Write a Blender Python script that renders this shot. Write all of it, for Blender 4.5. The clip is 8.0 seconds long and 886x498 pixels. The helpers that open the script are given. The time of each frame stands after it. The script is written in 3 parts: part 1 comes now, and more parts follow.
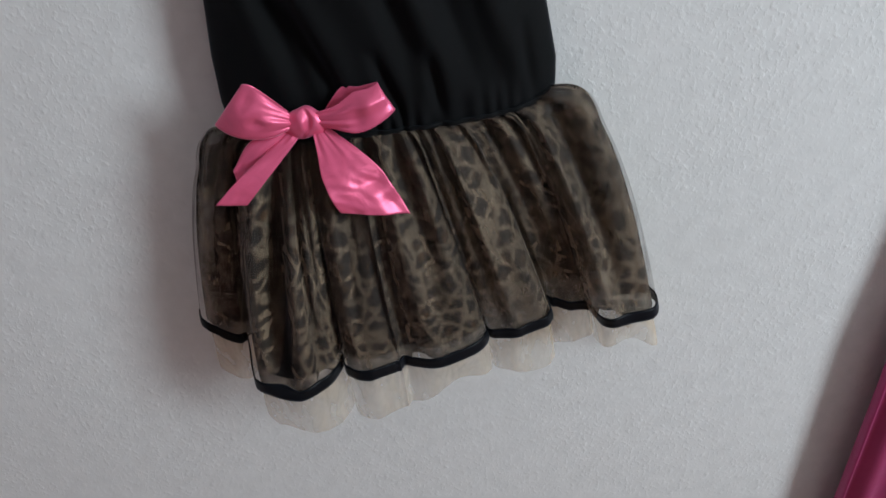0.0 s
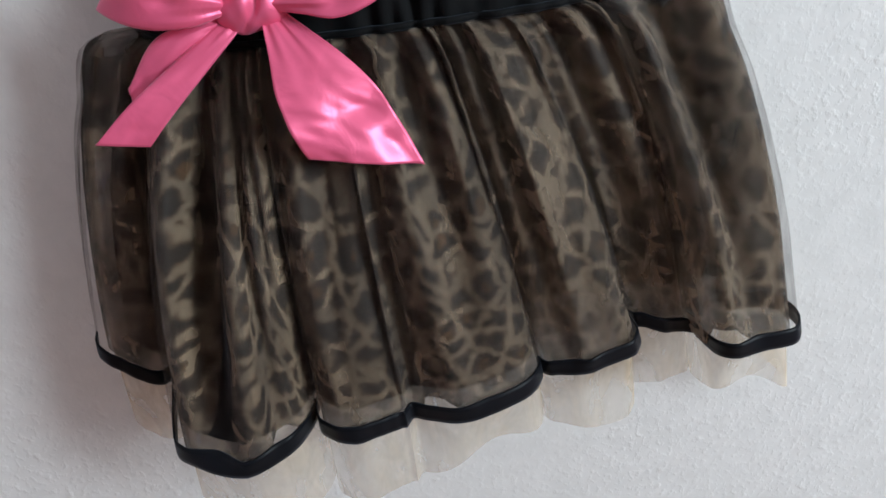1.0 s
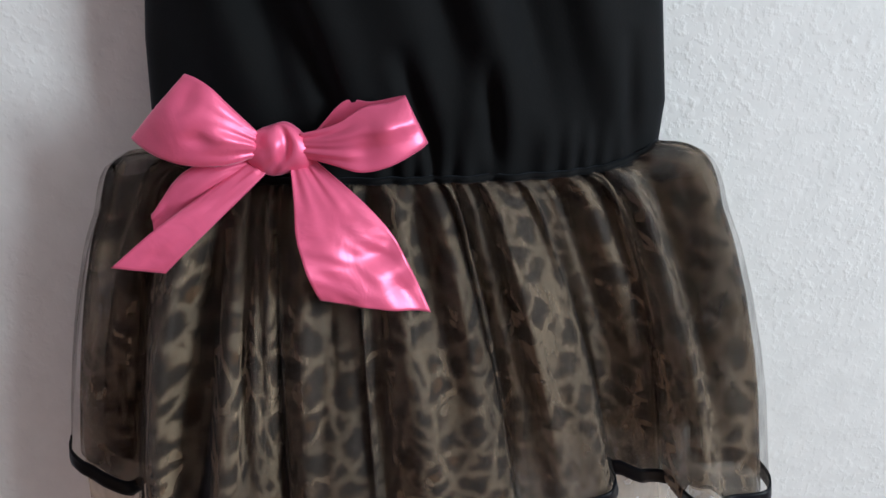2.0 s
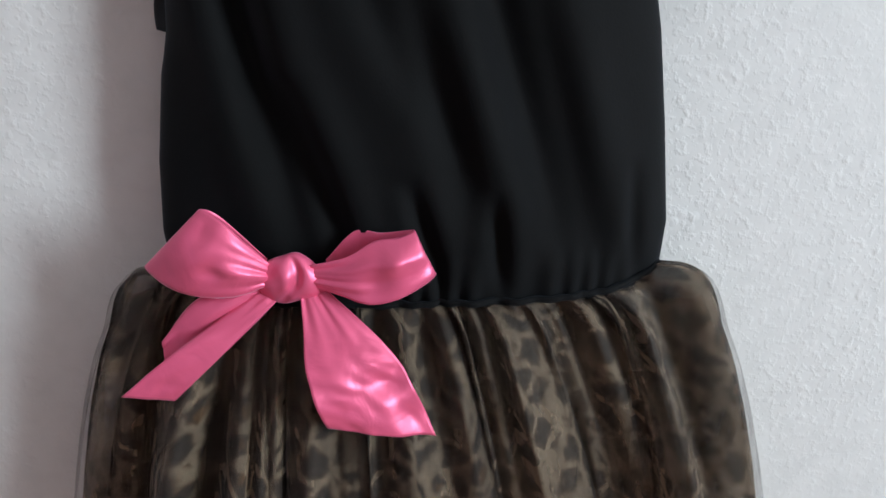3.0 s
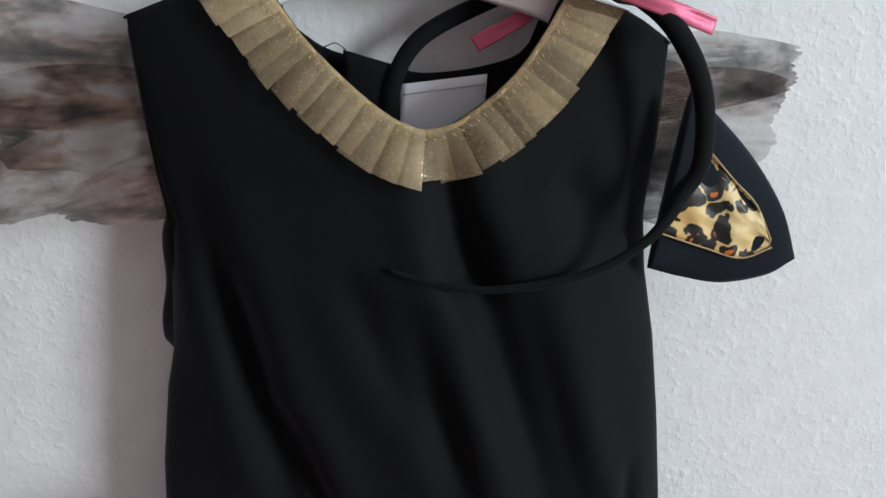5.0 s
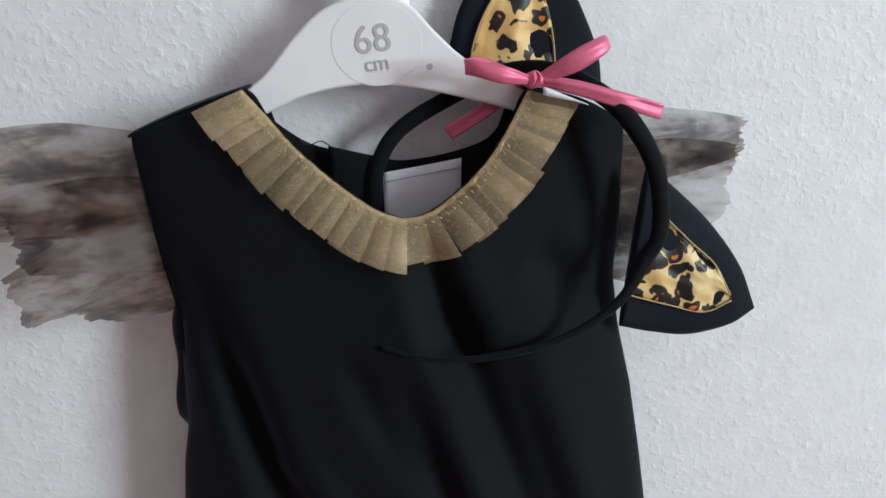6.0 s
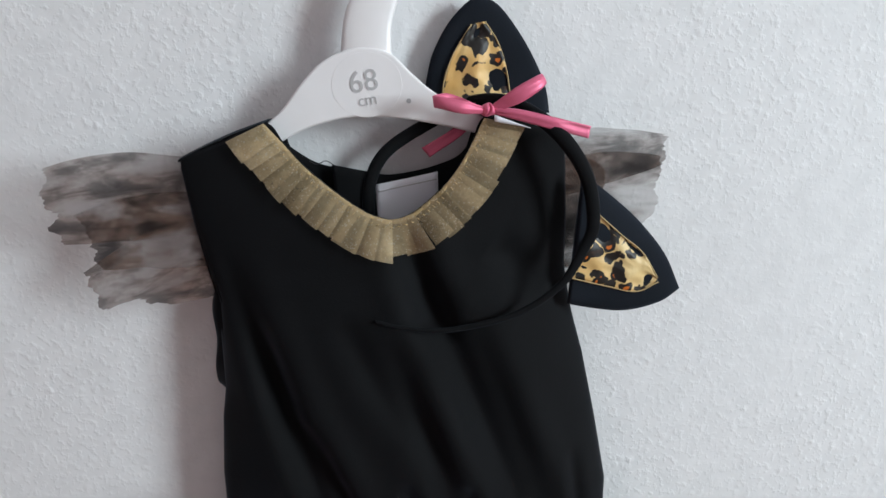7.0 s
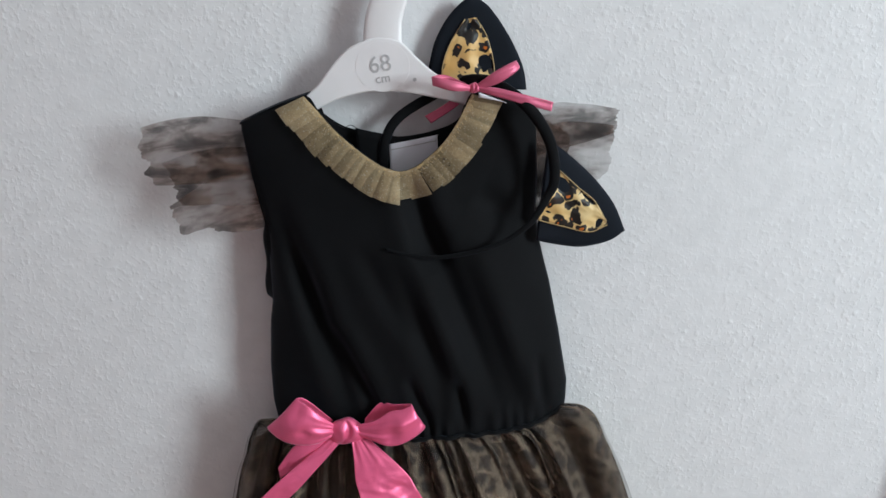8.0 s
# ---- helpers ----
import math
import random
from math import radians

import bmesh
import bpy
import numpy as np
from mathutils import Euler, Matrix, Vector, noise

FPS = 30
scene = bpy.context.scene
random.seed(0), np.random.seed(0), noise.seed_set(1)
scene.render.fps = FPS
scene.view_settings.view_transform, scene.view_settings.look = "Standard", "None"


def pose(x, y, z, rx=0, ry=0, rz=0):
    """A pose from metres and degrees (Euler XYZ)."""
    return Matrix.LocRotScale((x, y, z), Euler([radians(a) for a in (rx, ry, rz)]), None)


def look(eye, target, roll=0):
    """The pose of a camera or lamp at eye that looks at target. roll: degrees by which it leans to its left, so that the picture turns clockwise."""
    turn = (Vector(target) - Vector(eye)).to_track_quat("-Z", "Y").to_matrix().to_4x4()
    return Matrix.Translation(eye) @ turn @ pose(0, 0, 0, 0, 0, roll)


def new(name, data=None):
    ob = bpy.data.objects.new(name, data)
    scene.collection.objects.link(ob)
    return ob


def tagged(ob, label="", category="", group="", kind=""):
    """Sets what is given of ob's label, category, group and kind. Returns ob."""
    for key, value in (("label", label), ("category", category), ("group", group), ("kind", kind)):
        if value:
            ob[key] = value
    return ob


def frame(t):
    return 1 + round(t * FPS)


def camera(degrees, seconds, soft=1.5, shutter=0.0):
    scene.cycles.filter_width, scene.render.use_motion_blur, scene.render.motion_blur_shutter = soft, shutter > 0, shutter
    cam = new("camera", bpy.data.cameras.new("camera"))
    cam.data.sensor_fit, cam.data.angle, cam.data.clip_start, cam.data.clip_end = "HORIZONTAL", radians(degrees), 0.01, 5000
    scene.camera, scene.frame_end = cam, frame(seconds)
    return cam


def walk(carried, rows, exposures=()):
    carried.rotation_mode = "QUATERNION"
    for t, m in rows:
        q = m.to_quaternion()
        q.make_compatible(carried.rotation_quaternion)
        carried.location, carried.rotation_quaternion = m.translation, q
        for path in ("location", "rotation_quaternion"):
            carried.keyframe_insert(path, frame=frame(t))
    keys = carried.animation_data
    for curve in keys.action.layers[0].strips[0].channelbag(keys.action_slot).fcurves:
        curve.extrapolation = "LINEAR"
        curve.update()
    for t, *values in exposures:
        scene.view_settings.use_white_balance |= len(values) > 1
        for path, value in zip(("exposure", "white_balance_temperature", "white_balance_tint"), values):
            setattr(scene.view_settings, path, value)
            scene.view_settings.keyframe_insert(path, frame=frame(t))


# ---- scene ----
cam = camera(66.0, 8.0)
PATH = [
    (0, (0.025, -0.486, 1.342), (-0.007, 1.252, 0.353), -7.8),
    (0.5, (0.008, -0.391, 1.267), (0.002, 1.379, 0.336), -10.0),
    (1, (0.002, -0.338, 1.226), (-0.001, 1.463, 0.357), -7.5),
    (1.5, (-0.007, -0.335, 1.24), (0.066, 1.513, 0.479), -2.4),
    (3, (-0.019, -0.323, 1.304), (0.132, 1.571, 0.678), 0.5),
    (3.5, (-0.021, -0.317, 1.33), (0.136, 1.583, 0.724), 1.0),
    (4, (-0.021, -0.314, 1.352), (0.127, 1.6, 0.793), 0.7),
    (4.5, (-0.018, -0.305, 1.39), (0.127, 1.612, 0.841), 0.7),
    (5, (-0.022, -0.296, 1.422), (0.158, 1.615, 0.862), 0.9),
    (6.5, (-0.009, -0.344, 1.461), (0.146, 1.583, 0.95), -4.2),
    (7, (0.002, -0.391, 1.465), (0.101, 1.544, 0.97), -4.2),
    (7.5, (0.011, -0.437, 1.475), (0.07, 1.479, 0.905), -4.1),
    (8, (0.023, -0.501, 1.482), (0.012, 1.406, 0.878), -3.7),
]
walk(cam, [(t, look(eye, target, roll)) for t, eye, target, roll in PATH],
     [(0, -0.56), (0.5, -0.27), (1, -0.07), (3, -0.13), (5, -0.15), (6.5, -0.14), (7, -0.16), (8, -0.28)])

# ---- world and light ----
world = bpy.data.worlds.new("world")
scene.world = world
world.use_nodes = True
wn = world.node_tree
sky = wn.nodes.new("ShaderNodeTexSky")
sky.sky_type, sky.sun_disc = "NISHITA", False
sky.sun_elevation, sky.sun_rotation = radians(35), radians(200)
wn.links.new(sky.outputs[0], wn.nodes["Background"].inputs[0])
wn.nodes["Background"].inputs[1].default_value = 0.1

window_light = bpy.data.lights.new("window_light", "AREA")
window_light.shape, window_light.size, window_light.size_y = "RECTANGLE", 0.55, 0.95
window_light.energy, window_light.color = 66, (0.83, 0.952, 1.0)
window_lamp = new("window_light", window_light)
window_lamp.matrix_world = look((1.99, -1.41, 1.72), (0.5, -0.92, 1.55))


# ---- materials ----
def material(name):
    m = bpy.data.materials.new(name)
    m.use_nodes = True
    nt = m.node_tree
    return m, nt, nt.nodes["Principled BSDF"], nt.nodes["Material Output"]


def node(nt, kind, **sets):
    n = nt.nodes.new(kind)
    for k, v in sets.items():
        n.inputs[k.replace("_", " ")].default_value = v
    return n


def coords(nt, scale=(1, 1, 1), rot=(0, 0, 0)):
    tc = nt.nodes.new("ShaderNodeTexCoord")
    mp = nt.nodes.new("ShaderNodeMapping")
    mp.inputs["Scale"].default_value = scale
    mp.inputs["Rotation"].default_value = rot
    nt.links.new(tc.outputs["Object"], mp.inputs["Vector"])
    return mp.outputs[0]


def cloth_coords(nt, scale=(1, 1, 1)):
    tc = nt.nodes.new("ShaderNodeTexCoord")
    mp = nt.nodes.new("ShaderNodeMapping")
    mp.inputs["Scale"].default_value = scale
    nt.links.new(tc.outputs["UV"], mp.inputs["Vector"])
    return mp.outputs[0]


def noise_at(nt, vec, scale, detail=3.0, rough=0.5, distortion=0.0):
    n = node(nt, "ShaderNodeTexNoise", Scale=scale, Detail=detail, Roughness=rough, Distortion=distortion)
    nt.links.new(vec, n.inputs["Vector"])
    return n


def ramp(nt, fac, stops):
    r = nt.nodes.new("ShaderNodeValToRGB")
    e = r.color_ramp.elements
    while len(e) < len(stops):
        e.new(0.5)
    for el, (p, c) in zip(e, stops):
        el.position = p
        el.color = (*c, 1) if len(c) == 3 else c
    nt.links.new(fac, r.inputs[0])
    return r


def mix_colour(nt, fac, a, b, blend="MIX"):
    m = nt.nodes.new("ShaderNodeMix")
    m.data_type, m.blend_type = "RGBA", blend
    for sock, v in ((0, fac), (6, a), (7, b)):
        if isinstance(v, (int, float)):
            m.inputs[sock].default_value = v
        elif isinstance(v, tuple):
            m.inputs[sock].default_value = (*v, 1)
        else:
            nt.links.new(v, m.inputs[sock])
    return m.outputs[2]


def bump(nt, bsdf, height, strength, distance, before=None):
    b = node(nt, "ShaderNodeBump", Strength=strength, Distance=distance)
    nt.links.new(height, b.inputs["Height"])
    if before:
        nt.links.new(before, b.inputs["Normal"])
    if bsdf:
        nt.links.new(b.outputs[0], bsdf.inputs["Normal"])
    return b.outputs[0]


def plaster(name, tint, relief=1.0):
    m, nt, b, out = material(name)
    v = coords(nt)
    big = noise_at(nt, v, 3.0, 4)
    fine = noise_at(nt, v, 60, 4)
    col = ramp(nt, big.outputs[0], [(0.3, tuple(c * 0.965 for c in tint)), (0.7, tint)])
    col2 = ramp(nt, fine.outputs[0], [(0.35, (0.95, 0.95, 0.95)), (0.6, (1, 1, 1))])
    nt.links.new(mix_colour(nt, 1.0, col.outputs[0], col2.outputs[0], "MULTIPLY"), b.inputs["Base Color"])
    b.inputs["Roughness"].default_value = 0.72
    b.inputs["Specular IOR Level"].default_value = 0.3
    # rolled paint over old plaster: soft swells, and pits and grains that come in patches
    dabs = noise_at(nt, v, 70, 3, 0.55, 0.4)
    where = ramp(nt, noise_at(nt, v, 7, 3, 0.6).outputs[0], [(0.36, (0.25, 0.25, 0.25)), (0.62, (1, 1, 1))])
    pips_noise = noise_at(nt, v, 230, 2, 0.5)
    pips = ramp(nt, pips_noise.outputs[0], [(0.50, (0, 0, 0)), (0.74, (1, 1, 1))])
    pits = mix_colour(nt, 1.0, pips.outputs[0], where.outputs[0], "MULTIPLY")
    grains = node(nt, "ShaderNodeTexVoronoi", Scale=135)
    nt.links.new(v, grains.inputs["Vector"])
    gr = ramp(nt, grains.outputs["Distance"], [(0.04, (1, 1, 1)), (0.40, (0, 0, 0))])
    sp = ramp(nt, grains.outputs["Color"], [(0.62, (0, 0, 0)), (0.74, (1, 1, 1))])
    g = mix_colour(nt, 1.0, gr.outputs[0], sp.outputs[0], "MULTIPLY")
    g = mix_colour(nt, 1.0, g, where.outputs[0], "MULTIPLY")
    n1 = bump(nt, None, dabs.outputs[0], 0.17 * relief, 0.0016)
    n2 = bump(nt, None, pits, 0.33 * relief, 0.0010, n1)
    bump(nt, b, g, 0.36 * relief, 0.0009, n2)
    return m


WALL = plaster("white_wall_paint", (0.80, 0.80, 0.81))
SIDE = plaster("warm_wall_paint", (0.58, 0.455, 0.48), 0.6)
CEIL = plaster("ceiling_paint", (0.80, 0.79, 0.78), 0.4)


def boards_material():
    m, nt, b, out = material("oak_floor")
    n = noise_at(nt, coords(nt, (3, 40, 3)), 2.5, 5)
    c = ramp(nt, n.outputs[0], [(0.3, (0.22, 0.115, 0.06)), (0.7, (0.36, 0.20, 0.11))])
    nt.links.new(c.outputs[0], b.inputs["Base Color"])
    b.inputs["Roughness"].default_value = 0.45
    bump(nt, b, n.outputs[0], 0.2, 0.002)
    return m


FLOOR = boards_material()


def jersey(name, colour, sheen=0.25, rough=0.75):
    m, nt, b, out = material(name)
    v = coords(nt)
    n = noise_at(nt, v, 18, 4)
    lint = noise_at(nt, v, 900, 2)
    c = ramp(nt, n.outputs[0], [(0.3, tuple(k * 0.75 for k in colour)), (0.75, tuple(k * 1.2 for k in colour))])
    nt.links.new(c.outputs[0], b.inputs["Base Color"])
    b.inputs["Roughness"].default_value = rough
    b.inputs["Specular IOR Level"].default_value = 0.12
    b.inputs["Sheen Weight"].default_value = sheen
    b.inputs["Sheen Roughness"].default_value = 0.4
    b.inputs["Sheen Tint"].default_value = (0.6, 0.75, 1, 1)
    bump(nt, b, lint.outputs[0], 0.25, 0.0003)
    return m


BLACK = jersey("black_jersey", (0.0042, 0.0045, 0.0053), 0.09, 0.80)
FELT = jersey("black_felt", (0.0110, 0.0140, 0.0200), 0.08, 0.85)
BINDING = jersey("black_satin_ribbon", (0.005, 0.006, 0.009), 0.08, 0.42)


def satin(name, colour, rough=0.33, alpha=1.0):
    m, nt, b, out = material(name)
    v = coords(nt)
    n = noise_at(nt, v, 55, 3, 0.5, 0.8)
    weave = noise_at(nt, coords(nt, (1, 1, 6)), 700, 1)
    c = ramp(nt, n.outputs[0], [(0.3, tuple(k * 0.9 for k in colour)), (0.7, colour)])
    nt.links.new(c.outputs[0], b.inputs["Base Color"])
    r = ramp(nt, n.outputs[0], [(0.3, (rough - 0.04,) * 3), (0.7, (rough + 0.07,) * 3)])
    nt.links.new(r.outputs[0], b.inputs["Roughness"])
    b.inputs["Metallic"].default_value = 0.30
    b.inputs["Anisotropic"].default_value = 0.5
    b.inputs["Specular IOR Level"].default_value = 0.7
    b.inputs["Specular Tint"].default_value = (1.0, 0.80, 0.90, 1)
    b.inputs["Sheen Weight"].default_value = 0.45
    b.inputs["Sheen Roughness"].default_value = 0.35
    b.inputs["Sheen Tint"].default_value = (1, 0.55, 0.78, 1)
    b.inputs["Alpha"].default_value = alpha
    n1 = bump(nt, None, n.outputs[0], 0.30, 0.002)
    bump(nt, b, weave.outputs[0], 0.12, 0.0002, n1)
    return m


PINK = satin("pink_satin", (0.90, 0.140, 0.290), 0.36)
ORGANZA_PINK = satin("pink_organza_ribbon", (0.80, 0.165, 0.285), 0.42, 0.84)
MAGENTA = satin("magenta_satin", (0.42, 0.045, 0.17), 0.4)


def sheer(name, colour_socket_maker, cover_stops, scale_vec, cover_scale, through_light=0.5, glitter=0.0, turn=0.0, rough=(4, 0.55, 0.5)):
    """A see-through net: part of the light passes between the threads."""
    m, nt, b, out = material(name)
    v = coords(nt, scale_vec, (0, turn, 0))
    col = colour_socket_maker(nt)
    cov = noise_at(nt, v, cover_scale, *rough)
    c = ramp(nt, cov.outputs[0], [(p, (k, k, k)) for p, k in cover_stops])
    clear = nt.nodes.new("ShaderNodeBsdfTransparent")
    dif = nt.nodes.new("ShaderNodeBsdfDiffuse")
    tra = nt.nodes.new("ShaderNodeBsdfTranslucent")
    nt.links.new(col, dif.inputs[0]), nt.links.new(col, tra.inputs[0])
    cloth = node(nt, "ShaderNodeMixShader", Fac=through_light)
    nt.links.new(dif.outputs[0], cloth.inputs[1]), nt.links.new(tra.outputs[0], cloth.inputs[2])
    top = cloth.outputs[0]
    if glitter:
        vo = node(nt, "ShaderNodeTexVoronoi", Scale=1500.0)
        nt.links.new(coords(nt), vo.inputs["Vector"])
        gl = nt.nodes.new("ShaderNodeBsdfGlossy")
        gl.inputs["Color"].default_value, gl.inputs["Roughness"].default_value = (1.0, 0.95, 0.80, 1), 0.3
        tilt = node(nt, "ShaderNodeBump", Strength=1.0, Distance=0.0016)
        nt.links.new(vo.outputs["Color"], tilt.inputs["Height"])
        nt.links.new(tilt.outputs[0], gl.inputs["Normal"])
        pick = ramp(nt, vo.outputs["Color"], [(1 - glitter, (0, 0, 0)), (min(1.0, 1.03 - glitter), (0.6, 0.6, 0.6))])
        mg = nt.nodes.new("ShaderNodeMixShader")
        nt.links.new(pick.outputs[0], mg.inputs[0])
        nt.links.new(top, mg.inputs[1]), nt.links.new(gl.outputs[0], mg.inputs[2])
        top = mg.outputs[0]
    mx = nt.nodes.new("ShaderNodeMixShader")
    nt.links.new(c.outputs[0], mx.inputs[0])
    nt.links.new(clear.outputs[0], mx.inputs[1]), nt.links.new(top, mx.inputs[2])
    nt.links.new(mx.outputs[0], out.inputs[0])
    return m


def leopard_print(nt, scale, light, mid, dark, orange, vec=None, wide=0.24, wobble=0.55):
    """Dark rosettes, some with an orange heart, in a light net."""
    v = vec or coords(nt, (1, 0.4, 1))
    wob = noise_at(nt, v, scale * 1.5, 2)
    add = nt.nodes.new("ShaderNodeVectorMath")
    add.operation = "MULTIPLY_ADD"
    nt.links.new(wob.outputs["Color"], add.inputs[0])
    add.inputs[1].default_value = (wobble / scale,) * 3
    nt.links.new(v, add.inputs[2])
    vo = nt.nodes.new("ShaderNodeTexVoronoi")
    vo.feature, vo.inputs["Scale"].default_value = "DISTANCE_TO_EDGE", scale
    nt.links.new(add.outputs[0], vo.inputs["Vector"])
    f1 = node(nt, "ShaderNodeTexVoronoi", Scale=scale)
    nt.links.new(add.outputs[0], f1.inputs["Vector"])
    net = ramp(nt, vo.outputs["Distance"], [(wide * 0.35, light), (wide * 0.6, mid), (wide, dark)])
    heart = ramp(nt, f1.outputs["Distance"], [(0.16, (1, 1, 1)), (0.26, (0, 0, 0))])
    pick = ramp(nt, f1.outputs["Color"], [(0.45, (0, 0, 0)), (0.5, (1, 1, 1))])
    h = mix_colour(nt, 1.0, heart.outputs[0], pick.outputs[0], "MULTIPLY")
    return mix_colour(nt, h, net.outputs[0], orange)


def print_material():
    """Thin printed chiffon: rosettes close the weave, the pale net between them lets the layer beneath show."""
    m, nt, b, out = material("leopard_chiffon")
    v = cloth_coords(nt)
    c = leopard_print(nt, 70, (0.245, 0.202, 0.154), (0.118, 0.085, 0.060), (0.040, 0.031, 0.026), (0.120, 0.068, 0.034), vec=v, wide=0.22, wobble=0.6)
    patch = noise_at(nt, cloth_coords(nt, (1.0, 0.6, 1)), 17, 4, 0.6)
    tone = ramp(nt, patch.outputs[0], [(0.34, (0.62, 0.56, 0.52)), (0.5, (0.95, 0.84, 0.74)), (0.68, (1.2, 1.1, 1.0))])
    c = mix_colour(nt, 1.0, c, tone.outputs[0], "MULTIPLY")
    nt.links.new(c, b.inputs["Base Color"])
    b.inputs["Roughness"].default_value = 0.7
    b.inputs["Sheen Weight"].default_value = 0.12
    cover = noise_at(nt, cloth_coords(nt, (1, 0.3, 1)), 60, 4, 0.6)
    cv = ramp(nt, cover.outputs[0], [(0.35, (0.36,) * 3), (0.65, (0.68,) * 3)])
    nt.links.new(cv.outputs[0], b.inputs["Alpha"])
    crinkle = noise_at(nt, cloth_coords(nt, (1, 0.2, 1)), 100, 4, 0.6)
    bump(nt, b, crinkle.outputs[0], 0.6, 0.002)
    return m


PRINT = print_material()


def flat_colour(c):
    def make(nt):
        rgb = nt.nodes.new("ShaderNodeRGB")
        rgb.outputs[0].default_value = (*c, 1)
        return rgb.outputs[0]
    return make


def streaked(nt):
    """Tulle of the sleeves: brown and grey blotches drawn out along the gathers."""
    n = noise_at(nt, coords(nt, (0.62, 1, 1.25), (0, radians(-20), 0)), 46, 4, 0.6, 0.25)
    r = ramp(nt, n.outputs[0], [(0.33, (0.036, 0.029, 0.030)), (0.44, (0.088, 0.064, 0.058)), (0.51, (0.20, 0.120, 0.088)), (0.58, (0.27, 0.22, 0.21)), (0.72, (0.38, 0.34, 0.34))])
    return r.outputs[0]


SLEEVE = sheer("leopard_tulle", streaked, [(0.34, 0.86), (0.45, 0.74), (0.52, 0.56), (0.60, 0.40), (0.72, 0.30)], (0.62, 1, 1.25), 46, 0.4, 0.0, radians(-20), (4, 0.6, 0.25))
OVERLAY = sheer("dark_organza", flat_colour((0.105, 0.090, 0.086)), [(0.35, 0.11), (0.65, 0.31)], (1, 1, 0.2), 120, 0.4, 0.012)
TULLE = sheer("cream_tulle", flat_colour((0.80, 0.67, 0.50)), [(0.35, 0.25), (0.65, 0.52)], (1, 1, 0.4), 60, 0.5)


def gold_socket(nt):
    n = noise_at(nt, coords(nt, (1, 1, 1)), 160, 3)
    r = ramp(nt, n.outputs[0], [(0.3, (0.60, 0.475, 0.295)), (0.7, (0.72, 0.585, 0.385))])
    info = nt.nodes.new("ShaderNodeObjectInfo")
    each = ramp(nt, info.outputs["Random"], [(0.0, (0.72, 0.70, 0.66)), (1.0, (1.15, 1.13, 1.1))])
    return mix_colour(nt, 1.0, r.outputs[0], each.outputs[0], "MULTIPLY")


GOLD = sheer("gold_organza", gold_socket, [(0.3, 0.46), (0.7, 0.62)], (1, 1, 1), 600, 0.35, 0.20)


def ear_lining():
    m, nt, b, out = material("leopard_satin")
    v = coords(nt, (1, 0.3, 1))
    wob = noise_at(nt, v, 110, 2)
    add = nt.nodes.new("ShaderNodeVectorMath")
    add.operation = "MULTIPLY_ADD"
    nt.links.new(wob.outputs["Color"], add.inputs[0])
    add.inputs[1].default_value = (0.013,) * 3
    nt.links.new(v, add.inputs[2])
    spots = node(nt, "ShaderNodeTexVoronoi", Scale=126.0)
    nt.links.new(add.outputs[0], spots.inputs["Vector"])
    ground = ramp(nt, noise_at(nt, v, 30, 2).outputs[0], [(0.35, (0.72, 0.53, 0.25)), (0.65, (0.74, 0.42, 0.12))])
    blot = ramp(nt, spots.outputs["Distance"], [(0.49, (1, 1, 1)), (0.53, (0, 0, 0))])
    heart = ramp(nt, spots.outputs["Distance"], [(0.20, (1, 1, 1)), (0.24, (0, 0, 0))])
    some = ramp(nt, spots.outputs["Color"], [(0.40, (0, 0, 0)), (0.42, (1, 1, 1))])
    h = mix_colour(nt, 1.0, heart.outputs[0], some.outputs[0], "MULTIPLY")
    c = mix_colour(nt, blot.outputs[0], ground.outputs[0], (0.012, 0.010, 0.009))
    c = mix_colour(nt, h, c, (0.62, 0.16, 0.02))
    nt.links.new(c, b.inputs["Base Color"])
    b.inputs["Roughness"].default_value = 0.5
    n = noise_at(nt, coords(nt), 70, 3)
    bump(nt, b, n.outputs[0], 0.5, 0.002)
    return m


EAR_INNER = ear_lining()


def plain(name, colour, rough=0.4, spec=0.5, mark=0.06):
    m, nt, b, out = material(name)
    n = noise_at(nt, coords(nt), 35, 4)
    c = ramp(nt, n.outputs[0], [(0.3, tuple(k * (1 - mark) for k in colour)), (0.7, colour)])
    nt.links.new(c.outputs[0], b.inputs["Base Color"])
    b.inputs["Roughness"].default_value = rough
    b.inputs["Specular IOR Level"].default_value = spec
    bump(nt, b, n.outputs[0], 0.08, 0.001)
    return m


PLASTIC = plain("white_plastic", (0.83, 0.81, 0.82), 0.38)
GREY_INK = plain("grey_ink", (0.47, 0.46, 0.47), 0.6)
LABEL = plain("white_woven_label", (0.80, 0.80, 0.86), 0.6)
THREAD = plain("gold_thread", (0.46, 0.33, 0.16), 0.7)
BLACK_THREAD = plain("black_thread", (0.02, 0.02, 0.022), 0.7)
STEEL = plain("steel", (0.5, 0.5, 0.5), 0.35)
STEEL.node_tree.nodes["Principled BSDF"].inputs["Metallic"].default_value = 1.0


# ---- building helpers ----
def spline(pts, n):
    """n points along a smooth curve through pts."""
    p = np.array(pts, float)
    k = np.concatenate([[2 * p[0] - p[1]], p, [2 * p[-1] - p[-2]]])
    out = []
    for t in np.linspace(0, len(p) - 1 - 1e-9, n):
        i = int(t)
        f = t - i
        a, b, c, d = k[i:i + 4]
        out.append(0.5 * (2 * b + (c - a) * f + (2 * a - 5 * b + 4 * c - d) * f * f + (3 * b - a - 3 * c + d) * f ** 3))
    return np.array(out)


def table(x, pts):
    """Linear between rows of (x, value), in rising x."""
    a = np.array(pts)
    return np.interp(x, a[:, 0], a[:, 1])


